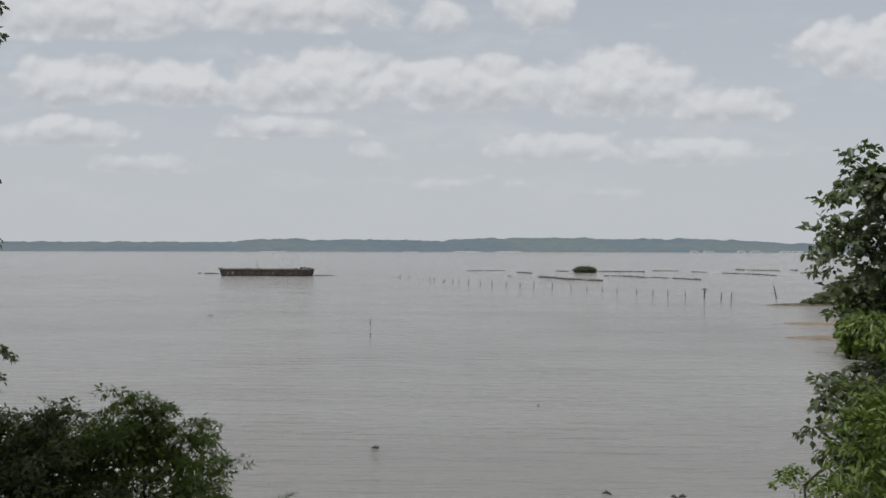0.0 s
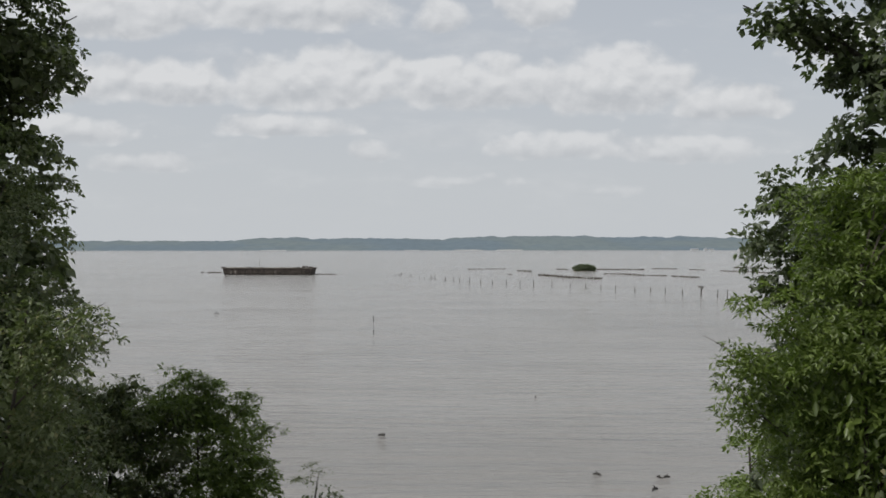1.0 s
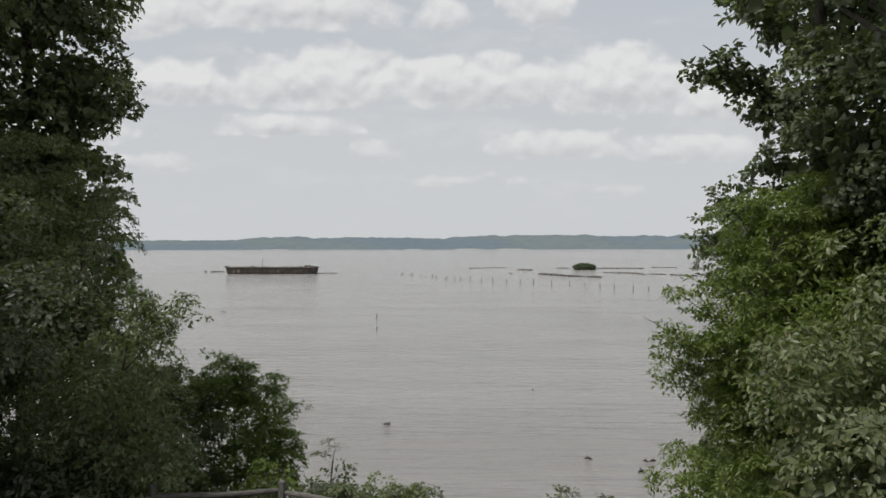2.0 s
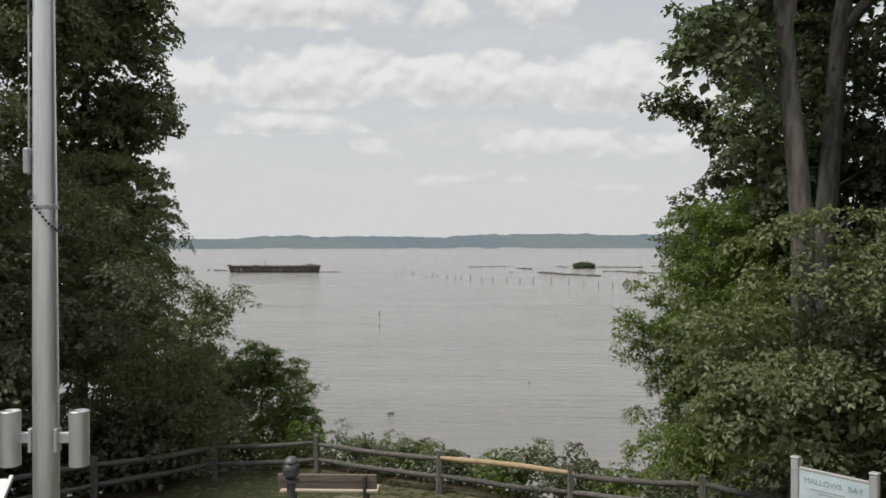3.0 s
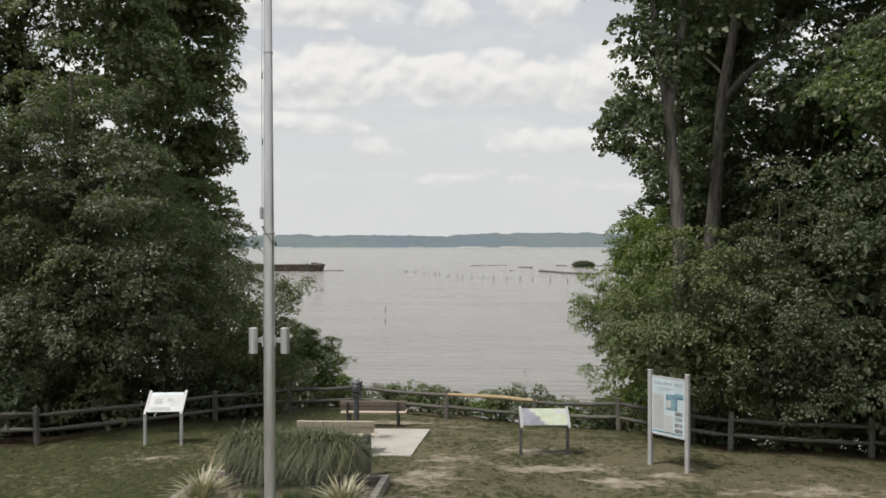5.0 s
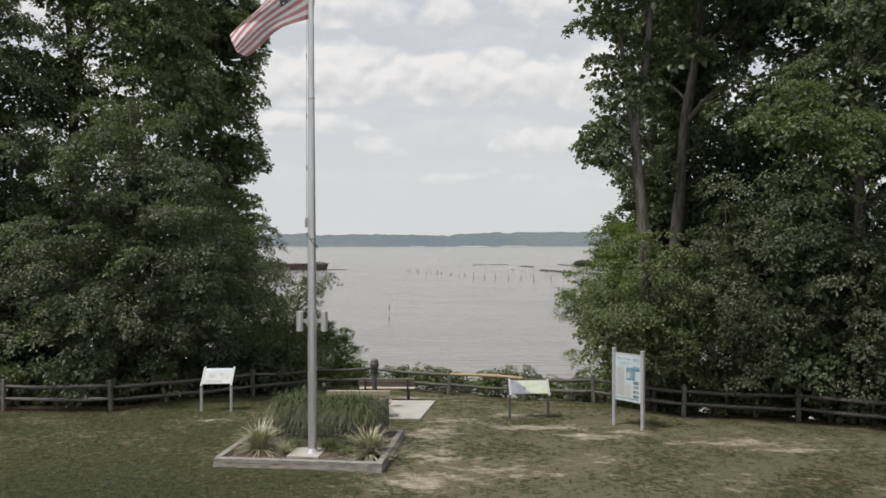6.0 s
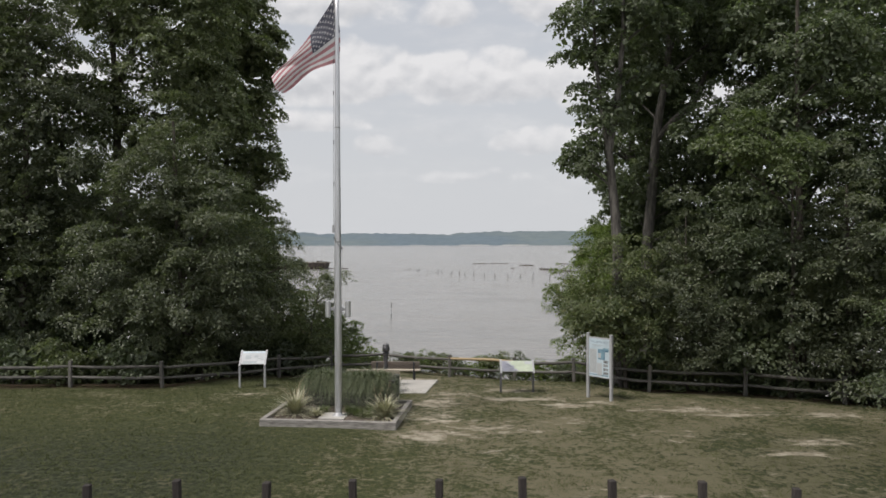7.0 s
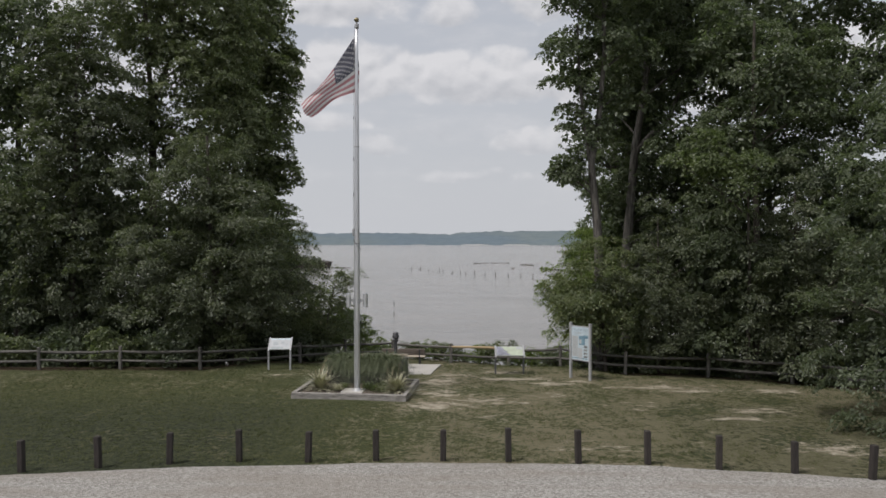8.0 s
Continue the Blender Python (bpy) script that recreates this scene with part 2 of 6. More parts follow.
def hazed_wood_material(name, cool, warm):
    m = bpy.data.materials.new(name)
    m.use_nodes = True
    n = Nodes(m.node_tree)
    out, b = n.add("ShaderNodeOutputMaterial"), n.add("ShaderNodeBsdfPrincipled")
    at = n.coords()
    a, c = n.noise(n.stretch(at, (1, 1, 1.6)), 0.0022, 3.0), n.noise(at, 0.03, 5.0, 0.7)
    # distance haze is put into this base colour
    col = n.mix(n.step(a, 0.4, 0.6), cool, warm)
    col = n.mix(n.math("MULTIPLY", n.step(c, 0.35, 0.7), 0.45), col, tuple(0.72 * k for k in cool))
    n.put(b.inputs["Base Color"], col)
    b.inputs["Roughness"].default_value, b.inputs["Specular IOR Level"].default_value = 1.0, 0.0
    n.tree.links.new(b.outputs[0], out.inputs[0])
    return m


LAWN, GRAVEL, RIVER = ground_material(), gravel_material(), water_material()
# pale blue-grey stands for the haze in front of the far shore
HILL = hazed_wood_material("hazed_far_woods", (0.145, 0.182, 0.208), (0.165, 0.196, 0.20))
BARK = surface("bark", (0.128, 0.117, 0.104), 0.95, vary=0.45, scale=2.5, fine=26, bump=1.0, depth=0.03, stretch=(4, 4, 0.8))
DARK_BARK = surface("dark_bark", (0.10, 0.085, 0.07), 0.95, vary=0.4, scale=3, fine=30, bump=0.9, depth=0.02, stretch=(4, 4, 0.8))
OAK_LEAF = leafage("oak_leaf", (0.072, 0.092, 0.048), (0.228, 0.252, 0.140))
GUM_LEAF = leafage("sweetgum_leaf", (0.060, 0.079, 0.044), (0.178, 0.206, 0.124))
DULL_LEAF = leafage("dull_leaf", (0.055, 0.069, 0.042), (0.178, 0.194, 0.122))
LIME_LEAF = leafage("lime_leaf", (0.075, 0.112, 0.026), (0.20, 0.258, 0.066), 0.42)
DEEP_LEAF = leafage("deep_leaf", (0.056, 0.074, 0.046), (0.172, 0.198, 0.124))
# yellower leaf colour that carries the sunlit look of one clump
SUNLIT_LEAF = leafage("sunlit_yellow_leaf", (0.066, 0.090, 0.040), (0.178, 0.210, 0.100))
SHRUB_LEAF = leafage("shrub_leaf", (0.072, 0.096, 0.044), (0.225, 0.252, 0.130), tips=(0.22, 0.21, 0.11))
REED = leafage("grass_blade", (0.042, 0.06, 0.028), (0.20, 0.222, 0.132), 0.2, 0.5, gloss=0.3)
YUCCA = leafage("yucca_blade", (0.17, 0.175, 0.10), (0.60, 0.56, 0.42), 0.15)
TURF = leafage("turf_blade", (0.050, 0.060, 0.026), (0.125, 0.130, 0.062), 0.25, 0.7, gloss=0.1)
STRAW = surface("straw", (0.34, 0.27, 0.17), 0.9, vary=0.3)
GREY_WOOD = surface("weathered_wood", (0.115, 0.108, 0.097), 0.9, vary=0.4, scale=5, fine=50, bump=0.6, depth=0.008, stretch=(1, 6, 6), loose=0.18)
POST_WOOD = surface("post_wood", (0.13, 0.122, 0.11), 0.9, vary=0.4, scale=5, fine=50, bump=0.6, depth=0.008, stretch=(6, 6, 1), loose=0.18)
NEW_WOOD = surface("fresh_wood", (0.40, 0.30, 0.175), 0.75, vary=0.25, scale=5, fine=50, bump=0.4, depth=0.005, stretch=(1, 6, 6))
TIMBER = surface("planter_timber", (0.30, 0.28, 0.255), 0.9, vary=0.35, scale=4, fine=45, bump=0.5, depth=0.008, stretch=(1, 5, 5), loose=0.1)
DARK_TIMBER = surface("bollard_timber", (0.040, 0.033, 0.029), 0.85, vary=0.35, scale=5, fine=50, bump=0.5, depth=0.006, stretch=(6, 6, 1), loose=0.2)
TAN_PLANK = surface("tan_plank", (0.50, 0.43, 0.34), 0.7, vary=0.12, scale=4, fine=60, bump=0.2, depth=0.003, stretch=(1, 6, 6), loose=0.06)
BROWN_PLANK = surface("brown_plank", (0.21, 0.17, 0.142), 0.75, vary=0.2, scale=4, fine=60, bump=0.25, depth=0.003, stretch=(1, 6, 6), loose=0.08)
STEEL = surface("dark_steel", (0.085, 0.085, 0.09), 0.5, 0.4, vary=0.2, scale=12, bump=0.1)
ALUMINIUM = surface("brushed_aluminium", (0.70, 0.70, 0.71), 0.38, 0.85, vary=0.10, scale=3, fine=90, bump=0.05, stretch=(6, 6, 0.5))
PALE_METAL = surface("painted_metal", (0.42, 0.42, 0.425), 0.5, 0.2, vary=0.1, scale=6, bump=0.05)
DARK_METAL = surface("sign_leg_metal", (0.13, 0.13, 0.135), 0.5, 0.3, vary=0.15, scale=9, bump=0.05)
GOLD = surface("dull_gold", (0.26, 0.22, 0.13), 0.4, 0.7, vary=0.2)
CONCRETE = surface("concrete", (0.43, 0.41, 0.375), 0.9, vary=0.12, scale=2.2, fine=50, bump=0.25, depth=0.004, wear=(0.37, 0.345, 0.305))
SOIL = surface("planter_soil", (0.12, 0.098, 0.078), 0.95, vary=0.5, scale=12, fine=60, bump=0.9, depth=0.03)
HULL = surface("rusted_hull", (0.062, 0.050, 0.042), 0.9, vary=0.5, scale=0.5, fine=4, bump=0.6, depth=0.08, stretch=(1, 1, 2.2), wear=(0.20, 0.16, 0.125))
DECK = surface("rotten_deck", (0.19, 0.17, 0.145), 0.95, vary=0.45, scale=0.7, fine=6, bump=0.7, depth=0.06)
WRECK = surface("wreck_timber", (0.10, 0.086, 0.074), 0.9, vary=0.45, scale=0.8, fine=6, bump=0.7, depth=0.06)
SAND = surface("wet_sand", (0.20, 0.16, 0.115), 0.9, vary=0.25, scale=0.4, fine=5, bump=0.3, depth=0.05)
MARSH = surface("marsh_grass", (0.105, 0.09, 0.055), 0.95, vary=0.5, scale=0.6, fine=7, bump=0.9, depth=0.3)
WHITE = surface("white_paint", (0.78, 0.78, 0.77), 0.6, vary=0.06)
ROOF = surface("far_roof", (0.35, 0.36, 0.38), 0.8, vary=0.15, scale=0.2)
INK = surface("sign_ink", (0.24, 0.32, 0.39), 0.6, vary=0.05)
GREY_INK = surface("pale_ink", (0.39, 0.42, 0.43), 0.6, vary=0.1)
SKY_PRINT = surface("pale_blue_print", (0.52, 0.61, 0.655), 0.35, vary=0.12, scale=2.5, bump=0)
WHITE_PRINT = surface("white_print", (0.48, 0.495, 0.495), 0.35, vary=0.06, scale=3, bump=0)
MAP_BLUE = surface("map_blue_print", (0.12, 0.24, 0.34), 0.35, vary=0.35, scale=6, bump=0, tint=(0.26, 0.41, 0.48))
LAND_PRINT = surface("map_land_print", (0.47, 0.52, 0.40), 0.35, vary=0.1, scale=5, bump=0)
BAY_PRINT = surface("map_water_print", (0.50, 0.51, 0.58), 0.35, vary=0.1, scale=5, bump=0)
PHOTO = surface("photo_print", (0.24, 0.25, 0.25), 0.35, vary=0.7, scale=9, bump=0)
FLAG_RED = surface("flag_red", (0.55, 0.27, 0.29), 0.85, vary=0.12, bump=0.1, sheer=0.6)
FLAG_WHITE = surface("flag_white", (0.82, 0.80, 0.80), 0.85, vary=0.06, bump=0.1, sheer=0.6)
FLAG_BLUE = surface("flag_blue", (0.11, 0.112, 0.145), 0.85, vary=0.15, bump=0.1, sheer=0.4)
BIRD = surface("driftwood", (0.05, 0.045, 0.04), 0.9, vary=0.4)


# ---- building helpers ----
def smooth(a, b, v):
    k = min(1.0, max(0.0, (v - a) / (b - a)))
    return k * k * (3 - 2 * k)


def thing(name, label, category, at=(0, 0, 0), turn=0.0, group="", kind=""):
    ob = new(name)
    ob.empty_display_size = 0.1
    ob.matrix_basis = Matrix.Translation(at) @ Matrix.Rotation(turn, 4, "Z")
    return tagged(ob, label, category, group, kind)


def link_mesh(name, bm, material, parent=None, label="", flat=True):
    mesh = bpy.data.meshes.new(name)
    bm.normal_update()
    bm.to_mesh(mesh)
    bm.free()
    mesh.materials.append(material)
    if not flat:
        mesh.polygons.foreach_set("use_smooth", [True] * len(mesh.polygons))
    ob = new(name, mesh)
    ob.parent = parent
    return tagged(ob, label) if label else ob


def part(name, bm, material, parent, label="", flat=True):
    return link_mesh(name, bm, material, parent, label, flat)


def raw(name, verts, faces, material, parent=None, label="", flat=True):
    """A mesh object from arrays of places and faces (all of one size)."""
    verts, faces = np.asarray(verts, np.float32), np.asarray(faces, np.int32)
    k = faces.shape[1]
    mesh = bpy.data.meshes.new(name)
    mesh.vertices.add(len(verts))
    mesh.vertices.foreach_set("co", verts.ravel())
    mesh.loops.add(faces.size)
    mesh.loops.foreach_set("vertex_index", faces.ravel())
    mesh.polygons.add(len(faces))
    mesh.polygons.foreach_set("loop_start", np.arange(0, faces.size, k, dtype=np.int32))
    mesh.polygons.foreach_set("loop_total", np.full(len(faces), k, np.int32))
    mesh.update(calc_edges=True)
    if not flat:
        mesh.polygons.foreach_set("use_smooth", np.ones(len(faces), bool))
    mesh.materials.append(material)
    ob = new(name, mesh)
    ob.parent = parent
    return tagged(ob, label) if label else ob


def box(bm, size, at, turn=None, bevel=0.006):
    """Adds a box with worn edges."""
    m = Matrix.Translation(at) @ (turn or Matrix.Identity(4)) @ Matrix.Diagonal((*size, 1))
    got = bmesh.ops.create_cube(bm, size=1.0, matrix=m)
    if bevel:
        edges = {e for v in got["verts"] for e in v.link_edges}
        bmesh.ops.bevel(bm, geom=list(edges), offset=bevel, segments=1, affect="EDGES", profile=0.5)
    return bm


def rod(bm, a, b, ra, rb=None, sides=12, caps=True):
    """Adds a tapered round bar from a to b."""
    a, b = Vector(a), Vector(b)
    way = b - a
    m = Matrix.Translation((a + b) / 2) @ way.to_track_quat("Z", "Y").to_matrix().to_4x4()
    bmesh.ops.create_cone(bm, cap_ends=caps, segments=sides, radius1=ra, radius2=ra if rb is None else rb, depth=way.length, matrix=m)
    return bm


def lathe(bm, profile, at=(0, 0, 0), sides=20):
    """Adds a turned shape: profile of (radius, height)."""
    rings = []
    for r, z in profile:
        rings.append([bm.verts.new((at[0] + r * math.cos(2 * math.pi * k / sides), at[1] + r * math.sin(2 * math.pi * k / sides), at[2] + z)) for k in range(sides)])
    for low, top in zip(rings, rings[1:]):
        for k in range(sides):
            bm.faces.new((low[k], low[(k + 1) % sides], top[(k + 1) % sides], top[k]))
    bm.faces.new(rings[0][::-1])
    bm.faces.new(rings[-1])
    return bm


def tubes(paths, sides=6):
    """Places and faces of tapered tubes along paths of (place, radius)."""
    verts, faces = [], []
    ring = np.arange(sides) * 2 * np.pi / sides
    for path in paths:
        p = np.array([q for q, _ in path], float)
        r = np.array([w for _, w in path], float)
        ways = np.gradient(p, axis=0)
        start = len(verts)
        for k in range(len(p)):
            w = ways[k] / (np.linalg.norm(ways[k]) + 1e-9)
            s = np.cross(w, (0.0, 1.0, 0.1) if abs(w[1]) < 0.9 else (1.0, 0, 0))
            s /= np.linalg.norm(s) + 1e-9
            f = np.cross(w, s)
            verts.extend(p[k] + r[k] * (math.cos(a) * s + math.sin(a) * f) for a in ring)
        for k in range(len(p) - 1):
            for j in range(sides):
                a, b = start + k * sides + j, start + k * sides + (j + 1) % sides
                faces.append((a, b, b + sides, a + sides))
    return verts, faces


# ---- ground ----
FENCE = [(-20.0, 5.2), (-16.75, 5.15), (-13.4, 5.2), (-10.1, 5.17), (-6.69, 8.7), (-4.9, 10.75), (-2.6, 10.95), (0.235, 9.75), (2.82, 8.35), (4.98, 7.1),
         (7.36, 5.2), (10.5, 4.5), (13.2, 3.1), (15.9, 1.6), (18.5, 0.1)]


def fence_y(x):
    if x <= FENCE[0][0]:
        return FENCE[0][1]
    for (xa, ya), (xb, yb) in zip(FENCE, FENCE[1:]):
        if x <= xb:
            return ya + (yb - ya) * (x - xa) / (xb - xa)
    return max(-14.0, FENCE[-1][1] - 0.45 * (x - FENCE[-1][0]))


def pad_z(y):
    return -0.05 - 0.018 * (y - 4.05)


def ground_z(x, y):
    past = y - fence_y(x)
    lawn = -0.55 * smooth(4.5, 10.0, y) * (1 - smooth(5.0, 9.5, abs(x)))
    lawn -= (0.24 if x > 0 else 0.07) * smooth(-2.6, 0.3, past) * smooth(5.0, 7.0, abs(x))
    slope = 11.5 * smooth(0.6, 24.0, past) + 0.6 * smooth(0.3, 4.0, past)
    rough = 0.03 * noise.noise((x * 0.5, y * 0.5, 0)) + 0.05 * noise.noise((x * 0.13, y * 0.13, 5))
    rough *= smooth(-15.0, -10.5, y)
    wild = 0.35 * noise.noise((x * 0.4, y * 0.4, 9)) * smooth(1.0, 4.0, past)
    z = lawn - slope + rough + wild
    if -4.3 < x < 0.0 and 3.8 < y < 7.5:
        z = min(z, pad_z(y) - 0.03)
    return z


WORN = [  # x, y, half length, half width, how bare
    (-0.5, -1.75, 1.1, 0.7, 0.75), (-0.25, 2.1, 0.9, 0.9, 0.75), (-0.1, 0.3, 0.8, 1.3, 0.6), (1.2, -1.2, 2.2, 0.9, 0.45), (0.0, 3.6, 0.5, 0.5, 0.6), (3.9, 1.8, 0.9, 0.4, 0.75), (1.4, -3.4, 1.0, 0.5, 0.35), (2.5, 2.85, 1.7, 0.35, 0.9), (2.4, 4.2, 1.2, 0.3, 0.8),
    (0.6, 3.6, 0.9, 0.5, 0.6), (1.3, 5.6, 0.8, 0.4, 0.5), (4.9, 2.2, 1.1, 0.5, 0.5), (7.7, 1.3, 1.8, 0.55, 0.62), (8.6, 0.7, 1.2, 0.3, 0.75), (9.7, -2.4, 1.2, 0.35, 0.85),
    (8.6, -3.5, 1.0, 0.25, 0.9), (9.9, -6.6, 1.6, 0.6, 0.6), (-1.2, 9.2, 1.8, 0.35, 0.85), (0.6, 8.2, 0.7, 0.4, 0.6), (-6.7, 3.75, 1.1, 0.25, 0.75), (11.2, 0.5, 1.4, 0.4, 0.7),
    (3.5, -0.2, 1.3, 0.5, 0.4), (6.1, -2.0, 1.6, 0.6, 0.35), (-0.3, -8.2, 9.0, 0.35, 0.35), (4.0, -6.6, 2.0, 0.8, 0.3), (-3.1, 5.2, 0.9, 0.5, 0.4), (-9.0, 2.4, 1.5, 0.2, 0.3),
]


def spread(inner, step, outer, growth=1.35):
    """Even steps out to inner on both sides, growing from there to outer."""
    low, high = inner
    values = list(np.arange(low, high + 1e-6, step))
    for end, limit, sign in ((low, outer[0], -1), (high, outer[1], 1)):
        v, d = end, step
        while sign * v < sign * limit:
            d *= growth
            v += sign * d
            values.append(v)
    return sorted(values)


def build_ground():
    xs, ys = spread((-21, 19), 0.3, (-3000, 3000)), spread((-11, 13), 0.3, (-3000, 42), 1.25)
    verts = [(x, y, ground_z(x, y)) for y in ys for x in xs]
    w = len(xs)
    faces = [(j * w + i, j * w + i + 1, (j + 1) * w + i + 1, (j + 1) * w + i) for j in range(len(ys) - 1) for i in range(w - 1)]
    ob = raw("ground", verts, faces, LAWN, flat=False)
    wear, dry, litter, dark_front = [], [], [], []
    for x, y, _ in verts:
        k = 0.0
        if -12 < y < 12 and -14 < x < 16:
            for cx, cy, a, b, amount in WORN:
                k = max(k, amount * math.exp(-((x - cx) / a) ** 2 - ((y - cy) / b) ** 2))
        wear.append(k)
        dry.append(0.02 + 0.32 * smooth(-3.5, 2.5, y) * (1 - smooth(-5.0, 0.5, x)) + 0.88 * smooth(-5.0, 0.5, x) + 0.2 * noise.noise((x * 0.25, y * 0.25, 2)))
        # grows towards the front: fully on the left, about half on the right
        dark_front.append(smooth(-1.5, 4.0, -y) * max(smooth(1.5, 6.5, -x), 0.55 * smooth(4.0, 8.0, x)))
        past = y - fence_y(x)
        litter.append(smooth(-0.9, 0.5, past) if abs(x) > 5.5 else smooth(0.2, 1.0, past))
    for key, values in (("wear", wear), ("dry", dry), ("litter", litter), ("dark_front", dark_front)):
        ob.data.attributes.new(key, "FLOAT", "POINT").data.foreach_set("value", values)
    tagged(ob, "mown lawn with dry worn patches above a wooded bluff", "ground", kind="structure")


build_ground()


def road_edge(x):
    return -7.86 - 0.0118 * (x + 0.2) ** 2 - 0.05 * noise.noise((x * 1.3, 0, 0)) - 0.10 * noise.noise((x * 0.4, 3, 0))


def build_road():
    xs = list(np.arange(-26, 26.01, 0.25))
    verts, faces = [], []
    for x in xs:
        for k, d in enumerate((0.0, 0.35, 1.5, 4.0, 8.0, 14.0, 22.0)):
            y = road_edge(x) - d
            verts.append((x, y, ground_z(x, y) + (0.004 if k == 0 else 0.03)))
    for i in range(len(xs) - 1):
        for k in range(6):
            a = i * 7 + k
            faces.append((a, a + 1, a + 8, a + 7))
    tagged(raw("road", verts, faces, GRAVEL, flat=False), "pale grey gravel drive along the lawn's edge", "road", kind="structure")


build_road()


def build_water():
    xs, ys = spread((-60, 80), 20.0, (-4500, 4500), 1.5), spread((10, 90), 10.0, (9, 4700), 1.5)
    w = len(xs)
    verts = [(x, y, WATER) for y in ys for x in xs]
    faces = [(j * w + i, j * w + i + 1, (j + 1) * w + i + 1, (j + 1) * w + i) for j in range(len(ys) - 1) for i in range(w - 1)]
    tagged(raw("water", verts, faces, RIVER), "wide brownish-grey river with fine ripples", "water", kind="structure")


build_water()


# ---- far shore ----
def build_far_shore():
    xs, rows = np.arange(-2600, 2601, 9.0), 9
    shape = [(-2600, 30), (-1300, 31), (-760, 32), (-690, 40), (-540, 43), (-420, 38), (-330, 41), (-90, 39), (0, 35), (60, 43), (180, 46), (480, 47), (620, 43), (900, 45), (1100, 40), (1250, 29), (2600, 30)]
    tops = np.interp(xs, [a for a, _ in shape], [b for _, b in shape])
    verts = []
    for k in range(rows):
        rise = (0.0, 0.22, 0.36, 0.5, 0.66, 0.8, 0.9, 1.0, 0.6)[k]
        for x, top in zip(xs, tops):
            lump = 4.5 * noise.noise((x * 0.02, k * 2.3, 1)) + 3.0 * noise.noise((x * 0.055, k * 3.1, 4))
            z = WATER + top * rise * 1.06 + (lump if k else -0.4)
            y = 2330 + 60 * k + 25 * noise.noise((x * 0.006, k, 7)) - (70 * smooth(300, 700, x) if k == 0 else 0)
            verts.append((x, y, z))
    w = len(xs)
    faces = [(j * w + i, j * w + i + 1, (j + 1) * w + i + 1, (j + 1) * w + i) for j in range(rows - 1) for i in range(w - 1)]
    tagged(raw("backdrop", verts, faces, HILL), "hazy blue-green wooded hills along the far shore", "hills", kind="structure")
    rng = random.Random(4)
    for xa, xb in ((34, 128), (166, 251), (-560, -480), (-120, -70)):
        bm = bmesh.new()
        pts = np.linspace(xa, xb, 14)
        low = [bm.verts.new((x, 2296 + rng.uniform(-2, 2), WATER + 0.1)) for x in pts]
        top = [bm.verts.new((x, 2325, WATER + 0.8 + (1.5 if xa > 0 else 0.4) * abs(math.sin(math.pi * k / 13)) ** 0.5 * rng.uniform(0.7, 1.1))) for k, x in enumerate(pts)]
        for k in range(13):
            bm.faces.new((low[k], low[k + 1], top[k + 1], top[k]))
        tagged(link_mesh("beach", bm, PALE_BEACH), "pale sandy beach at the foot of far woods", "beach", kind="structure")
    for x, wide, tall in ((763, 22, 3.2), (797, 9, 3.5), (814, 12, 2.5), (906, 20, 3.6), (948, 30, 3.2), (1030, 12, 3), (1047, 10, 2.6), (1068, 14, 3), (1084, 12, 3)):
        house = thing("house", "small white waterside house far across the river", "house", (x, 2262, WATER + 1.0), 0, "houses on the far shore")
        part("wall", box(bmesh.new(), (wide, 10, tall), (0, 0, tall / 2 - 0.5), bevel=0), WHITE, house)
        bm = bmesh.new()
        a = [bm.verts.new(v) for v in ((-wide / 2 - 0.6, -6, tall - 0.5), (wide / 2 + 0.6, -6, tall - 0.5), (wide / 2 + 0.6, 6, tall - 0.5), (-wide / 2 - 0.6, 6, tall - 0.5), (-wide / 2 + 1, 0, tall + 1.2), (wide / 2 - 1, 0, tall + 1.2))]
        for f in ((0, 1, 5, 4), (2, 3, 4, 5), (0, 4, 3), (1, 2, 5), (3, 2, 1, 0)):
            bm.faces.new([a[k] for k in f])
        part("roof", bm, ROOF, house, "pale grey roof")


PALE_BEACH = surface("pale_beach", (0.40, 0.39, 0.36), 0.95, vary=0.15, scale=0.05)
build_far_shore()


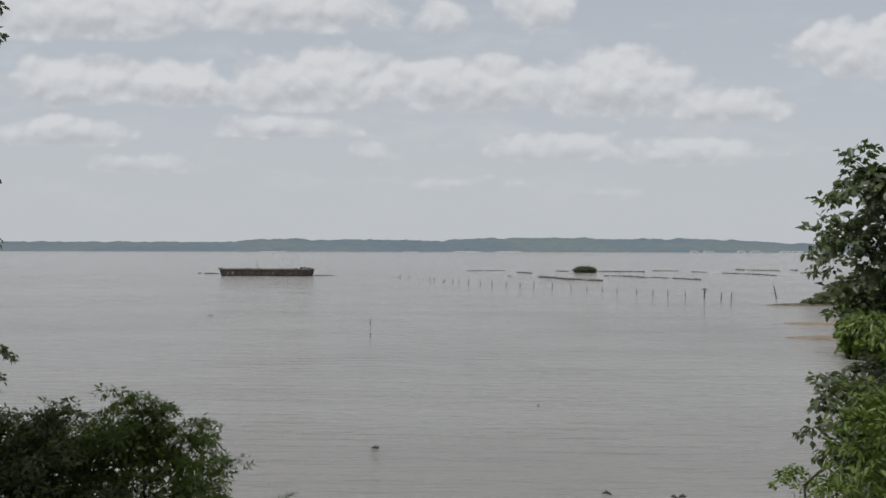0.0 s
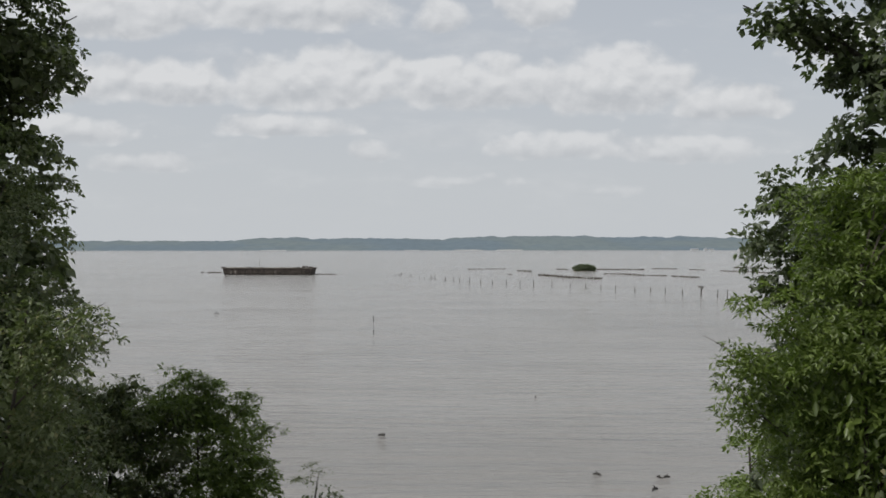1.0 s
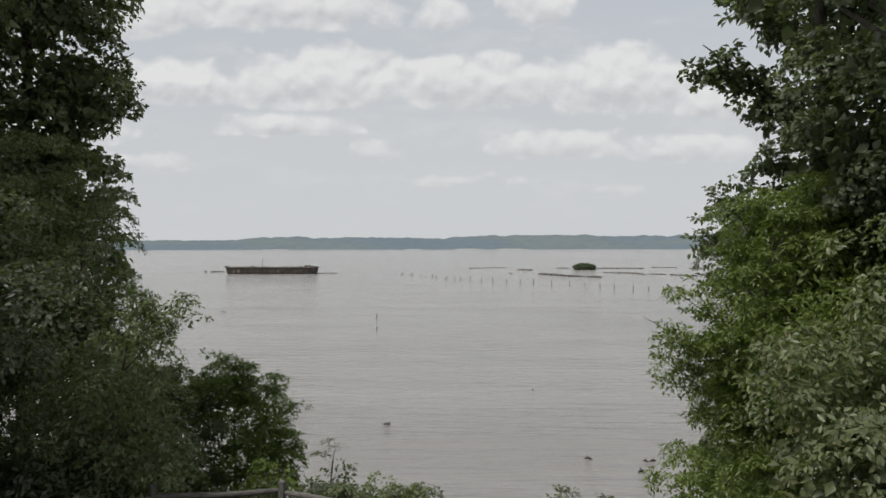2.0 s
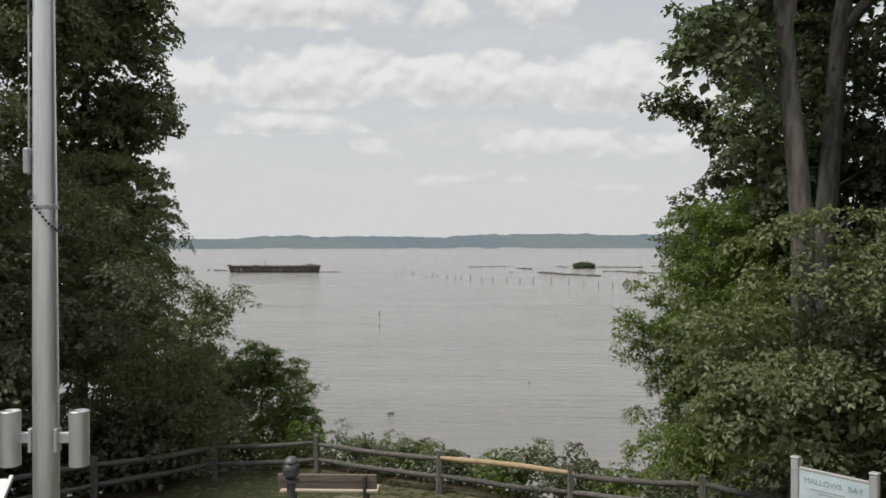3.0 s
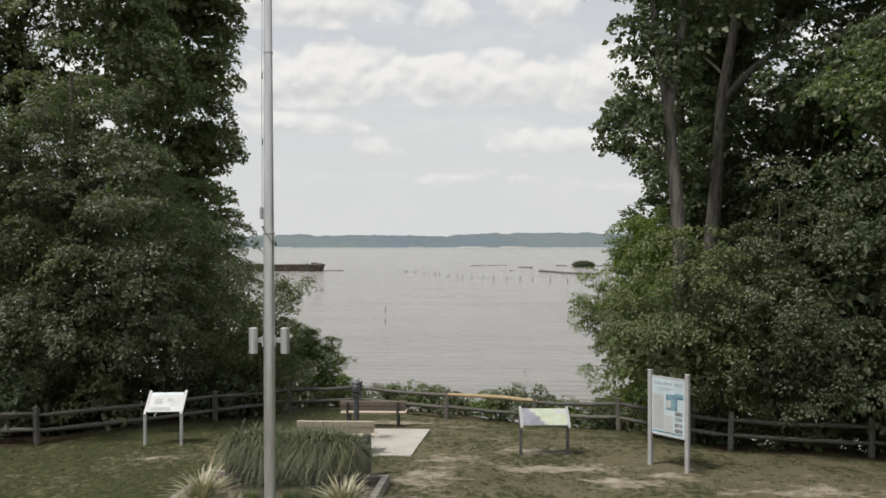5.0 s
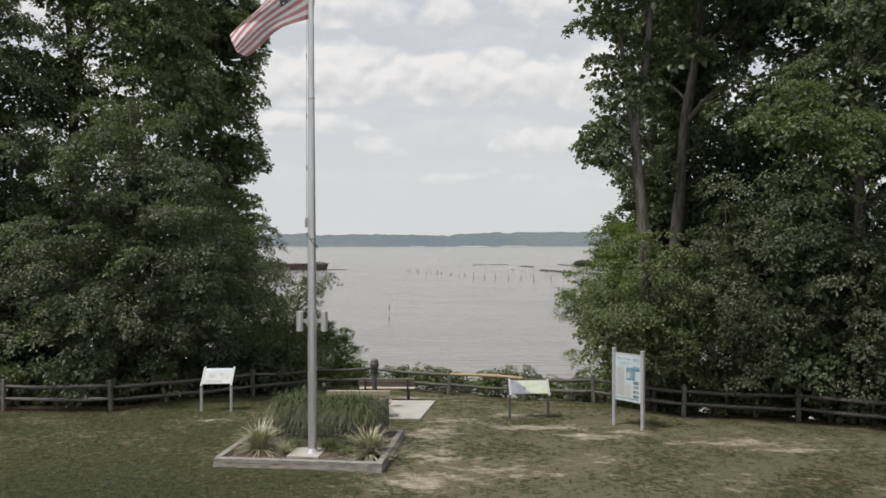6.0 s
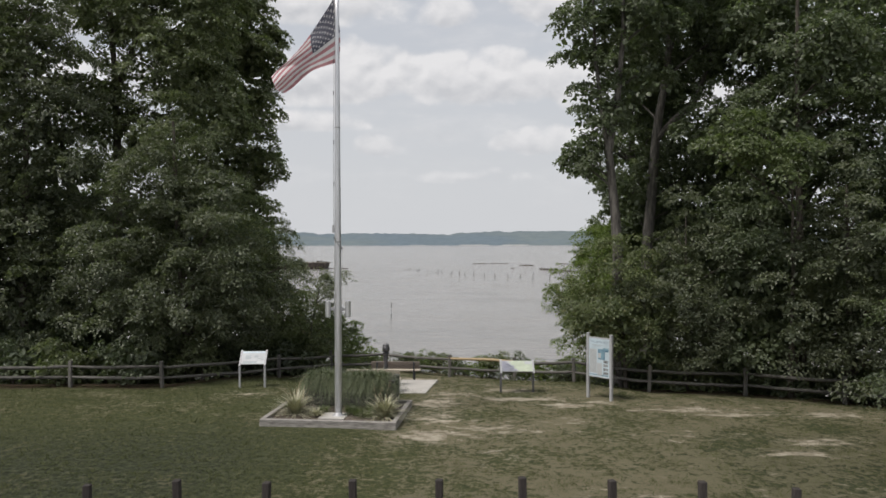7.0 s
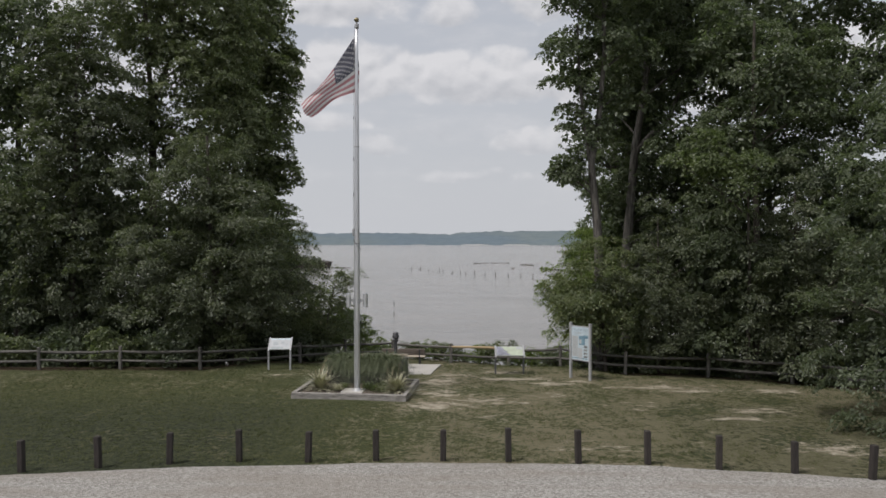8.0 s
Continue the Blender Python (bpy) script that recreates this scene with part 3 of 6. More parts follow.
# ---- trees ----
def leaf_cloud(rng, centres, normals, radii, per, size, slim, droop=0.35, spread_n=0.4):
    """Leaves gathered in sprays. Returns places and faces (two triangles a leaf)."""
    m = len(centres)
    own = np.repeat(np.arange(m), per)
    k = len(own)
    c, nrm, rad = centres[own], normals[own], radii[own]
    helper = rng.normal(size=(m, 3))
    e1 = np.cross(normals, helper)
    e1 /= np.linalg.norm(e1, axis=1, keepdims=True) + 1e-9
    e2 = np.cross(normals, e1)
    e1, e2 = e1[own], e2[own]
    rho, ang = np.sqrt(rng.random(k)) , rng.random(k) * 2 * np.pi
    out = np.cos(ang)[:, None] * e1 + np.sin(ang)[:, None] * e2
    p = c + out * (rho * rad)[:, None] + nrm * (rng.normal(size=k) * 0.13 * rad)[:, None]
    p[:, 2] -= droop * rad * rho ** 2
    way = out + 0.6 * rng.normal(size=(k, 3))
    way[:, 2] -= 0.35
    way /= np.linalg.norm(way, axis=1, keepdims=True) + 1e-9
    up = nrm + spread_n * rng.normal(size=(k, 3))
    side = np.cross(way, up)
    side /= np.linalg.norm(side, axis=1, keepdims=True) + 1e-9
    lift = np.cross(side, way)
    length = 0.98 * size * rng.uniform(0.65, 1.3, k)
    half = (length * slim * 0.5)[:, None]
    L = length[:, None]
    fold = lift * half * 0.45
    v = np.empty((k, 4, 3), np.float32)
    v[:, 0] = p
    v[:, 1] = p + way * L * 0.48 + side * half + fold
    v[:, 2] = p + way * L - lift * half * 0.3
    v[:, 3] = p + way * L * 0.48 - side * half + fold
    idx = np.arange(k, dtype=np.int32)[:, None] * 4
    faces = np.concatenate([idx + np.array([[0, 1, 2]]), idx + np.array([[0, 2, 3]])])
    return v.reshape(-1, 3), faces


def crown_sprays(rng, lobes, density, spray, clumps=True):
    """Where the sprays of a crown sit: in domed clumps over the outside of lobes (centre, radii), with gaps between."""
    cs, ns, rs = [], [], []
    mids, spans = np.array([c for c, _ in lobes], float), np.array([r for _, r in lobes], float)
    for k, ((cx, cy, cz), (rx, ry, rz)) in enumerate(lobes):
        area = 4 * math.pi * (((rx * ry) ** 1.6 + (rx * rz) ** 1.6 + (ry * rz) ** 1.6) / 3) ** (1 / 1.6)
        for _ in range(int((0.46 if clumps else 2.6) * area * density)):
            d = rng.normal(size=3)
            d /= np.linalg.norm(d)
            lump = 1 + 0.30 * noise.noise((d[0] * 2.6 + cx, d[1] * 2.6 + cy, d[2] * 2.6 + cz)) + 0.16 * noise.noise((d[0] * 6 + cx, d[1] * 6, d[2] * 6 + cz))
            deep = 1 - 0.45 * rng.random() ** 1.8
            p = np.array((cx, cy, cz)) + d * np.array((rx, ry, rz)) * lump * deep
            if noise.noise((p[0] * 0.75, p[1] * 0.75, p[2] * 0.9 + 3)) < -0.40:
                continue
            sunk = (((p - mids) / spans) ** 2).sum(axis=1)
            sunk[k] = 9.0
            if clumps and sunk.min() < 0.42:
                continue
            n = 0.6 * d + np.array((0, 0, 0.85)) + 0.25 * rng.normal(size=3)
            n /= np.linalg.norm(n)
            if not clumps:
                cs.append(p), ns.append(n), rs.append(spray * rng.uniform(0.7, 1.3))
                continue
            dome = spray * rng.uniform(0.65, 1.25)
            for _ in range(6):
                o = rng.normal(size=3)
                o -= min(0.0, o @ n) * 1.6 * n
                o /= np.linalg.norm(o)
                q = p + o * dome * np.array((1.0, 1.0, 0.62))
                m = 0.5 * o + 0.5 * n + np.array((0, 0, 0.5))
                cs.append(q), ns.append(m / np.linalg.norm(m)), rs.append(spray * rng.uniform(0.38, 0.62))
    return np.array(cs), np.array(ns), np.array(rs)


def tiers(seed, x, y, levels, squash=0.85, flat=0.66):
    """Lobes of a crown in rough whorls: levels of (height, reach)."""
    rng = random.Random(seed)
    lobes = []
    for z, r in levels:
        size = max(0.55, min(1.45, 0.30 * r + 0.45))
        count = max(1, round(1.9 * r))
        turn = rng.uniform(0, 6.3)
        for k in range(count):
            a = turn + 2 * math.pi * (k + rng.uniform(-0.25, 0.25)) / count
            d, u = max(0.0, r - size * 0.85) * rng.uniform(0.82, 1.1), size * rng.uniform(0.75, 1.25)
            lobes.append(((x + d * math.cos(a), y + squash * d * math.sin(a), z + rng.uniform(-0.45, 0.45)), (u, u, u * flat)))
    return lobes


def tree(label, base, trunk, lobes, leaf, size=0.13, slim=0.55, density=1.5, per=60, spray=0.62, girth=0.2, bark=BARK, seed=1, limbs=16, name="tree", category="tree", group="", droop=0.35, loose=(), inner=1.1, forks=(), heart=()):
    """trunk: places that the stem passes, from the ground up; lobes: centre and radii; loose: tips of long outer boughs."""
    rng = np.random.default_rng(seed)
    top = thing(name, label, category, base, group=group)
    at = np.array(base, float)
    stem = [(np.array(p, float), girth * (1.0 - 0.72 * k / max(1, len(trunk) - 1))) for k, p in enumerate(trunk)]
    fine = []
    for k, ((pa, ra), (pb, rb)) in enumerate(zip(stem, stem[1:])):
        for s in np.linspace(0, 1, 6)[(1 if k else 0):]:
            wob = 0.04 * np.array((noise.noise((k + s, seed, 0)), noise.noise((k + s, seed, 5)), 0))
            r = ra + (rb - ra) * s
            fine.append((pa + (pb - pa) * s + wob * (1 if 0 < s < 1 else 0.4), r * (1 + (0.55 * (1 - s) ** 3 if k == 0 else 0))))
    cs, ns, rs = crown_sprays(rng, lobes, density, spray)
    paths = [[(p - at, r) for p, r in fine]]
    for line in forks:
        paths.append([(np.array(q, float) - at, girth * (0.52 - 0.36 * k / (len(line) - 1))) for k, q in enumerate(line)])
    # long boughs that carry sprays past the crown
    extra_c, extra_n, extra_r = [], [], []
    heads = [np.array(p, float) for p in loose]
    pick = list(cs[rng.permutation(len(cs))[:limbs]])
    for j, tip in enumerate(pick + heads):
        flat = np.array([np.linalg.norm(p[:2] - tip[:2]) for p, _ in fine])
        want = tip[2] - 0.55 * flat.min() - 0.3
        k = int(np.argmin([abs(p[2] - want) for p, _ in fine]))
        a, ra = fine[k]
        r0 = max(0.018, min(0.5 * ra, 0.022 * np.linalg.norm(tip - a)))
        mid = (a + tip) / 2 + np.array((0, 0, (0.12 if j < len(pick) else 0.04) * np.linalg.norm(tip - a))) + 0.08 * rng.normal(size=3)
        line = [((1 - s) ** 2 * a + 2 * s * (1 - s) * mid + s * s * tip) for s in np.linspace(0, 1, 8)]
        paths.append([(q - at, r0 * (1 - 0.85 * s)) for q, s in zip(line, np.linspace(0, 1, 8))])
        if j >= len(pick):
            for q in line[2:7]:
                for _ in range(5):
                    extra_c.append(q + 0.17 * rng.normal(size=3))
                    extra_n.append(np.array((0, 0, 1.0)) + 0.3 * rng.normal(size=3))
                    extra_r.append(spray * rng.uniform(0.35, 0.6))
    if extra_c:
        extra_n = np.array(extra_n)
        extra_n /= np.linalg.norm(extra_n, axis=1, keepdims=True)
        cs, ns, rs = np.vstack([cs, extra_c]), np.vstack([ns, extra_n]), np.concatenate([rs, extra_r])
    v, f = tubes(paths, 8)
    raw("trunk", v, f, bark, top, flat=False)
    v, f = leaf_cloud(rng, cs - at, ns, rs, max(12, int(0.5 * per)), size, slim, droop)
    # leaves deep in the crown, larger masses that close it
    core = heart or [(c, tuple(0.6 * r for r in radii)) for c, radii in lobes]
    ci, ni, ri = crown_sprays(rng, core, density * inner, spray, False)
    v2, f2 = leaf_cloud(rng, ci - at, ni, ri * 1.25, max(12, per // 3), size * 1.8, slim * 1.15, droop, 0.9)
    raw("crown", np.vstack([v, v2]), np.vstack([f, f2 + len(v)]), leaf, top)
    return top


def plant_woods():
    g = ground_z
    # the side of the sun's left: oaks and understorey
    tree("tall oak with dark lobed leaves on the bluff", (-12.3, 19.5, g(-12.3, 19.5)), [(-12.3, 19.5, -8), (-12.1, 19.4, 2), (-11.9, 19.3, 10), (-12, 19.3, 20)],
         [((-12.6, 19.0, 15.0), (3.3, 2.2, 5.6)), ((-12.4, 19.0, 8.0), (2.9, 2.0, 4.0)), ((-12.3, 19.1, 3.0), (2.7, 1.9, 3.4)), ((-10.7, 19.1, 19.2), (1.8, 1.5, 2.4)), ((-10.4, 19.2, 15.6), (1.6, 1.5, 2.0)), ((-10.6, 19.2, 12.4), (1.7, 1.5, 1.9)),
          ((-10.3, 19.3, 9.6), (1.5, 1.4, 1.5)), ((-10.7, 19.3, 7.2), (1.6, 1.4, 1.6)), ((-10.3, 19.2, 4.6), (1.5, 1.4, 1.5)), ((-10.8, 19.2, 2.2), (1.6, 1.4, 1.5))], OAK_LEAF, 0.17, 0.62, 1.75, 54, 0.58, 0.26, DARK_BARK, 11, inner=0.8,
         loose=[(-9.0, 19.9, 10.6), (-8.7, 19.0, 9.0), (-9.2, 19.2, 6.2), (-9.1, 19.6, 13.2), (-8.8, 19.4, 16.5)])
    tree("broad tree with dull grey-green leaves behind the fence", (-10.6, 8.9, g(-10.6, 8.9)), [(-10.6, 8.9, -1.5), (-10.6, 8.8, 3), (-10.8, 8.7, 6), (-10.9, 8.6, 10)],
         tiers(121, -10.7, 8.7, [(1.9, 3.5), (2.9, 4.6), (3.9, 4.5), (5.0, 4.0), (6.3, 3.4), (7.6, 2.7), (8.9, 1.9), (10.0, 1.0), (10.8, 0.4)]), DULL_LEAF, 0.12, 0.55, 1.15, 84, 0.62, 0.2, DARK_BARK, 12,
         limbs=22, inner=0.55, heart=[((-10.7, 8.8, 3.0), (3.4, 2.6, 2.2)), ((-10.8, 8.8, 6.2), (2.3, 1.9, 2.4))])
    tree("tall oak with a dark forked trunk in the wood", (-15.1, 13.2, g(-15.1, 13.2)), [(-15.1, 13.2, -6), (-15.2, 13.2, 3), (-15.2, 13.2, 10), (-15.3, 13.2, 13), (-15.8, 13, 21)],
         [((-16.2, 13.2, 17.6), (2.9, 2.6, 4.0)), ((-16.2, 12.8, 11.4), (2.2, 2.0, 2.2)), ((-13.0, 13.0, 18.6), (2.5, 2.3, 3.4)), ((-12.6, 13.2, 13.2), (2.3, 2.0, 2.6)), ((-11.0, 13.4, 16.0), (1.7, 1.6, 2.0)), ((-13.3, 12.4, 10.0), (1.9, 1.6, 1.6)), ((-10.6, 13.6, 11.2), (1.7, 1.6, 2.0)), ((-10.9, 13.5, 20.0), (1.6, 1.5, 2.2)), ((-13.8, 12.6, 15.2), (1.5, 1.3, 1.2))],
         OAK_LEAF, 0.15, 0.6, 1.6, 56, 0.56, 0.30, DARK_BARK, 13, inner=0.8, forks=[[(-15.2, 13.2, 12.2), (-14.6, 13.1, 13.6), (-13.8, 13.0, 15.6), (-13.2, 13.0, 18.5)]])
    tree("leafy tree with long boughs behind the fence", (-17.4, 9.5, g(-17.4, 9.5)), [(-17.4, 9.5, -3), (-17.5, 9.4, 4), (-17.2, 9.2, 9), (-17, 9, 14)],
         tiers(141, -17.2, 9.2, [(2.2, 3.0), (3.8, 3.3), (5.6, 3.4), (7.4, 3.2), (9.2, 3.3), (11.0, 3.0), (12.8, 2.6), (14.4, 1.9), (15.6, 1.0)]), DULL_LEAF, 0.135, 0.6, 1.15, 60, 0.56, 0.2, DARK_BARK, 14, inner=0.6, heart=[((-17.2, 9.2, 5.5), (2.2, 1.8, 3.0)), ((-17.2, 9.2, 11.0), (2.0, 1.7, 3.0))])
    tree("dark tall tree in the wood's interior", (-21.5, 12.0, g(-21.5, 12.0)), [(-21.5, 12, -6), (-21.6, 12, 6), (-21.3, 12, 19)],
         [((-21.5, 11.6, 14.5), (4.2, 3.6, 6.5)), ((-21.0, 9.8, 5.5), (3.6, 2.8, 4.2)), ((-18.6, 10.8, 1.6), (2.8, 2.0, 2.6))], DEEP_LEAF, 0.19, 0.58, 1.0, 48, 0.66, 0.24, DARK_BARK, 15, inner=0.95)
    tree("slender understorey tree on the bluff", (-8.3, 14.6, g(-8.3, 14.6)), [(-8.3, 14.6, -6), (-8.2, 14.6, 0), (-8.0, 14.5, 4.5)],
         [((-8.4, 14.6, 2.1), (2.3, 2.0, 2.6)), ((-9.6, 14.8, 5.2), (2.2, 2.0, 2.2)), ((-8.6, 15.5, -1.2), (2.6, 2.2, 2.2))], SHRUB_LEAF, 0.095, 0.5, 2.2, 76, 0.5, 0.09, DARK_BARK, 16)
    tree("thin airy sapling leaning over the fence", (-5.9, 11.2, g(-5.9, 11.2)), [(-5.9, 11.2, -1.6), (-5.8, 11.1, 1.5), (-5.3, 10.9, 3.8)],
         [((-6.1, 11.3, 2.1), (1.2, 1.2, 1.6)), ((-6.4, 11.6, 0.4), (1.4, 1.4, 1.5)), ((-5.3, 11.2, 1.0), (0.8, 0.8, 1.0))], SHRUB_LEAF, 0.085, 0.5, 2.4, 60, 0.42, 0.05, DARK_BARK, 17, limbs=14, loose=[(-4.0, 10.4, 3.95), (-4.5, 10.6, 3.3), (-4.7, 10.8, 2.5), (-5.0, 10.7, 3.9)])
    # the other side: sweetgums with bare trunks
    tree("tall sweetgum with a straight grey forked trunk", (6.35, 6.9, g(6.35, 6.9)), [(6.6, 6.75, -1.5), (6.56, 6.7, 4.9), (6.4, 6.7, 6.8), (6.22, 6.65, 8.5), (6.5, 6.6, 10.3), (6.75, 6.6, 13), (6.7, 6.6, 17)],
         [((7.6, 6.9, 14.4), (1.7, 1.6, 2.2)), ((5.6, 6.8, 13.0), (1.3, 1.3, 1.5)), ((5.9, 6.9, 10.3), (1.1, 1.0, 1.1)), ((8.0, 6.6, 17.6), (1.9, 1.7, 2.4)), ((6.0, 6.7, 16.4), (1.6, 1.5, 1.8)), ((7.6, 7.2, 11.4), (1.1, 1.0, 1.1)), ((5.4, 7.2, 8.4), (0.9, 0.8, 1.0))], GUM_LEAF, 0.13, 0.72, 1.9, 70, 0.5, 0.23, BARK, 21, inner=0.5,
         forks=[[(6.22, 6.65, 8.4), (5.95, 6.6, 10.0), (5.7, 6.6, 12.0), (5.6, 6.6, 14.5)]])
    tree("grey-barked sweetgum leaning among dark leaves", (8.45, 9.8, g(8.45, 9.8)), [(8.45, 9.8, -3), (8.5, 9.8, 5), (8.85, 9.8, 9.5), (9.3, 9.7, 12.5), (9.6, 9.6, 19)],
         [((9.9, 9.6, 17.0), (2.8, 2.5, 3.4)), ((11.6, 9.3, 13.4), (2.1, 1.8, 2.0)), ((11.2, 9.4, 8.8), (1.8, 1.6, 1.8)), ((8.9, 10.9, 7.6), (1.8, 1.5, 2.4)), ((10.9, 10.2, 5.8), (1.9, 1.5, 2.2)), ((8.4, 10.8, 13.0), (1.6, 1.4, 1.8))], GUM_LEAF, 0.14, 0.72, 1.6, 54, 0.54, 0.29, BARK, 22, inner=0.8,
         forks=[[(8.85, 9.75, 9.4), (9.6, 9.7, 10.2), (10.4, 9.6, 10.9), (11.0, 9.5, 12.6), (11.2, 9.4, 14.0)]])
    tree("sweetgum with hanging star-shaped leaves on the bluff", (9.2, 14.3, g(9.2, 14.3)), [(9.2, 14.3, -7), (9.1, 14.2, 4), (8.8, 14.0, 12), (8.9, 13.9, 19)],
         [((9.6, 13.8, 5.4), (2.2, 2.3, 4.0)), ((10.0, 13.6, 12.0), (2.2, 2.4, 4.4)), ((9.9, 14.4, 17.2), (2.8, 2.8, 3.2))], GUM_LEAF, 0.16, 0.72, 1.6, 56, 0.58, 0.24, BARK, 23,
         loose=[(5.5, 13.3, 8.75), (5.9, 13.1, 9.0), (6.1, 12.6, 10.2), (6.3, 13.4, 11.2), (6.8, 13.6, 5.7)])
    tree("bright green tree with feathery leaves on the bluff", (7.0, 12.0, g(7.0, 12.0)), [(7.0, 12.0, -5), (6.9, 12.0, 0), (6.7, 11.9, 4)],
         [((7.0, 11.8, 2.5), (1.8, 1.7, 2.2)), ((7.5, 11.9, -0.8), (2.2, 1.9, 2.0)), ((7.9, 12.4, 4.7), (1.5, 1.5, 1.5))], LIME_LEAF, 0.108, 0.34, 2.3, 104, 0.5, 0.09, DARK_BARK, 24,
         loose=[(4.15, 11.35, 3.4), (4.3, 11.4, 2.75), (4.55, 11.4, 3.0), (4.9, 11.5, 3.8), (5.2, 11.6, 1.6), (5.4, 11.5, -0.9), (5.8, 11.6, 4.8)])
    tree("low spreading tree with light leaf sprays by the fence", (6.5, 6.1, g(6.5, 6.1)), [(6.8, 6.3, -0.4), (6.6, 6.1, 1.6), (6.3, 5.9, 3.8)],
         tiers(251, 6.5, 5.9, [(1.9, 1.8), (2.8, 2.3), (3.6, 2.0), (4.4, 1.2)], 0.8) + [((7.2, 6.0, 1.0), (1.1, 0.9, 0.9)), ((6.5, 5.5, 3.9), (1.0, 0.8, 0.8)), ((6.7, 5.7, 4.7), (0.8, 0.7, 0.6))], SHRUB_LEAF, 0.1, 0.52, 1.55, 80, 0.54, 0.07, DARK_BARK, 25, inner=0.7, heart=[((6.2, 6.0, 2.5), (1.7, 1.3, 1.4))],
         loose=[(3.9, 5.6, 3.4), (4.15, 6.3, 3.2), (4.5, 5.7, 2.6), (4.35, 5.9, 3.9)])
    tree("young sweetgum with dark drooping leaves behind the fence", (8.9, 6.0, g(8.9, 6.0)), [(8.9, 6.0, -1), (8.9, 5.9, 2.5), (8.8, 5.7, 6.2)],
         tiers(261, 8.8, 5.6, [(1.7, 1.6), (2.5, 2.1), (3.4, 2.0), (4.4, 1.7), (5.4, 1.3), (6.3, 0.8), (7.0, 0.3)], 0.75), DULL_LEAF, 0.10, 0.56, 1.6, 74, 0.52, 0.1, DARK_BARK, 37, inner=0.6, heart=[((8.8, 5.7, 2.8), (1.4, 1.1, 1.9))])
    tree("leafy sweetgum with drooping boughs on the bluff", (9.9, 17.4, g(9.9, 17.4)), [(9.9, 17.4, -9), (9.8, 17.3, 0), (9.7, 17.2, 6)],
         [((9.8, 17.0, 4.4), (2.2, 2.1, 2.3)), ((9.5, 17.2, 1.4), (2.0, 2.1, 2.2))], GUM_LEAF, 0.17, 0.6, 1.9, 58, 0.55, 0.16, DARK_BARK, 34,
         loose=[(6.9, 16.9, 5.2), (7.4, 16.9, 6.2), (7.2, 17.0, 4.0), (7.4, 17.0, 2.4)])
    tree("leafy shrub tree low on the bluff", (9.4, 22.0, g(9.4, 22.0)), [(9.4, 22.0, -9.5), (9.3, 22, -4), (9.1, 21.8, -1)],
         [((10.0, 21.8, -3.0), (2.2, 2.2, 2.2)), ((10.6, 19.6, -0.6), (1.9, 2.0, 1.8))], LIME_LEAF, 0.14, 0.5, 1.8, 56, 0.55, 0.1, DARK_BARK, 26)
    tree("leafy tree with a dark stem before the wood", (12.9, 5.6, g(12.9, 5.6)), [(12.9, 5.6, -2), (12.8, 5.4, 4), (12.4, 4.8, 9), (12.3, 4.6, 14)],
         [((13.6, 4.8, 11.6), (2.4, 2.0, 2.4)), ((12.0, 5.2, 9.2), (1.7, 1.4, 1.5)), ((11.2, 5.0, 4.6), (1.8, 1.4, 1.6)), ((10.8, 4.9, 2.2), (1.7, 1.3, 1.5)), ((10.4, 6.8, 9.6), (1.7, 1.4, 1.7)), ((11.6, 6.2, 6.6), (1.7, 1.4, 1.5)), ((11.8, 6.0, 13.4), (2.0, 1.7, 2.2)), ((14.4, 5.2, 8.4), (1.8, 1.5, 1.7)), ((12.4, 4.9, 1.6), (1.5, 1.1, 1.2))], GUM_LEAF, 0.13, 0.6, 1.4, 66, 0.58, 0.2, DARK_BARK, 27)
    # sunlight on this clump is put into its leaf colour
    tree("tree with a sunlit yellow-green clump of leaves", (12.0, 4.4, g(12.0, 4.4)), [(12.0, 4.4, -1.5), (12.0, 4.2, 4), (11.6, 3.4, 7.5)],
         [((9.4, 3.0, 8.3), (0.9, 0.8, 0.6)), ((10.3, 2.8, 8.0), (0.9, 0.8, 0.6)), ((9.9, 3.2, 8.9), (0.7, 0.7, 0.5)), ((10.9, 2.7, 7.3), (0.8, 0.7, 0.5)), ((11.5, 2.9, 8.3), (0.8, 0.7, 0.5))], SUNLIT_LEAF, 0.115, 0.6, 1.7, 66, 0.52, 0.11, DARK_BARK, 36, inner=0.6)
    tree("dull-leaved tree drooping over the fence", (13.9, 4.2, g(13.9, 4.2)), [(13.9, 4.2, -1.5), (13.8, 4.0, 3), (13.5, 3.6, 7)],
         tiers(281, 13.4, 3.5, [(1.4, 2.1), (2.5, 2.6), (3.7, 2.5), (4.9, 2.2), (6.1, 1.6), (7.2, 0.9), (7.9, 0.3)]) + [((16.8, 2.4, 4.4), (2.2, 1.6, 2.8))], DULL_LEAF, 0.115, 0.52, 1.15, 78, 0.58, 0.14, DARK_BARK, 28, inner=0.6, heart=[((13.5, 3.6, 3.6), (1.8, 1.4, 2.4))])
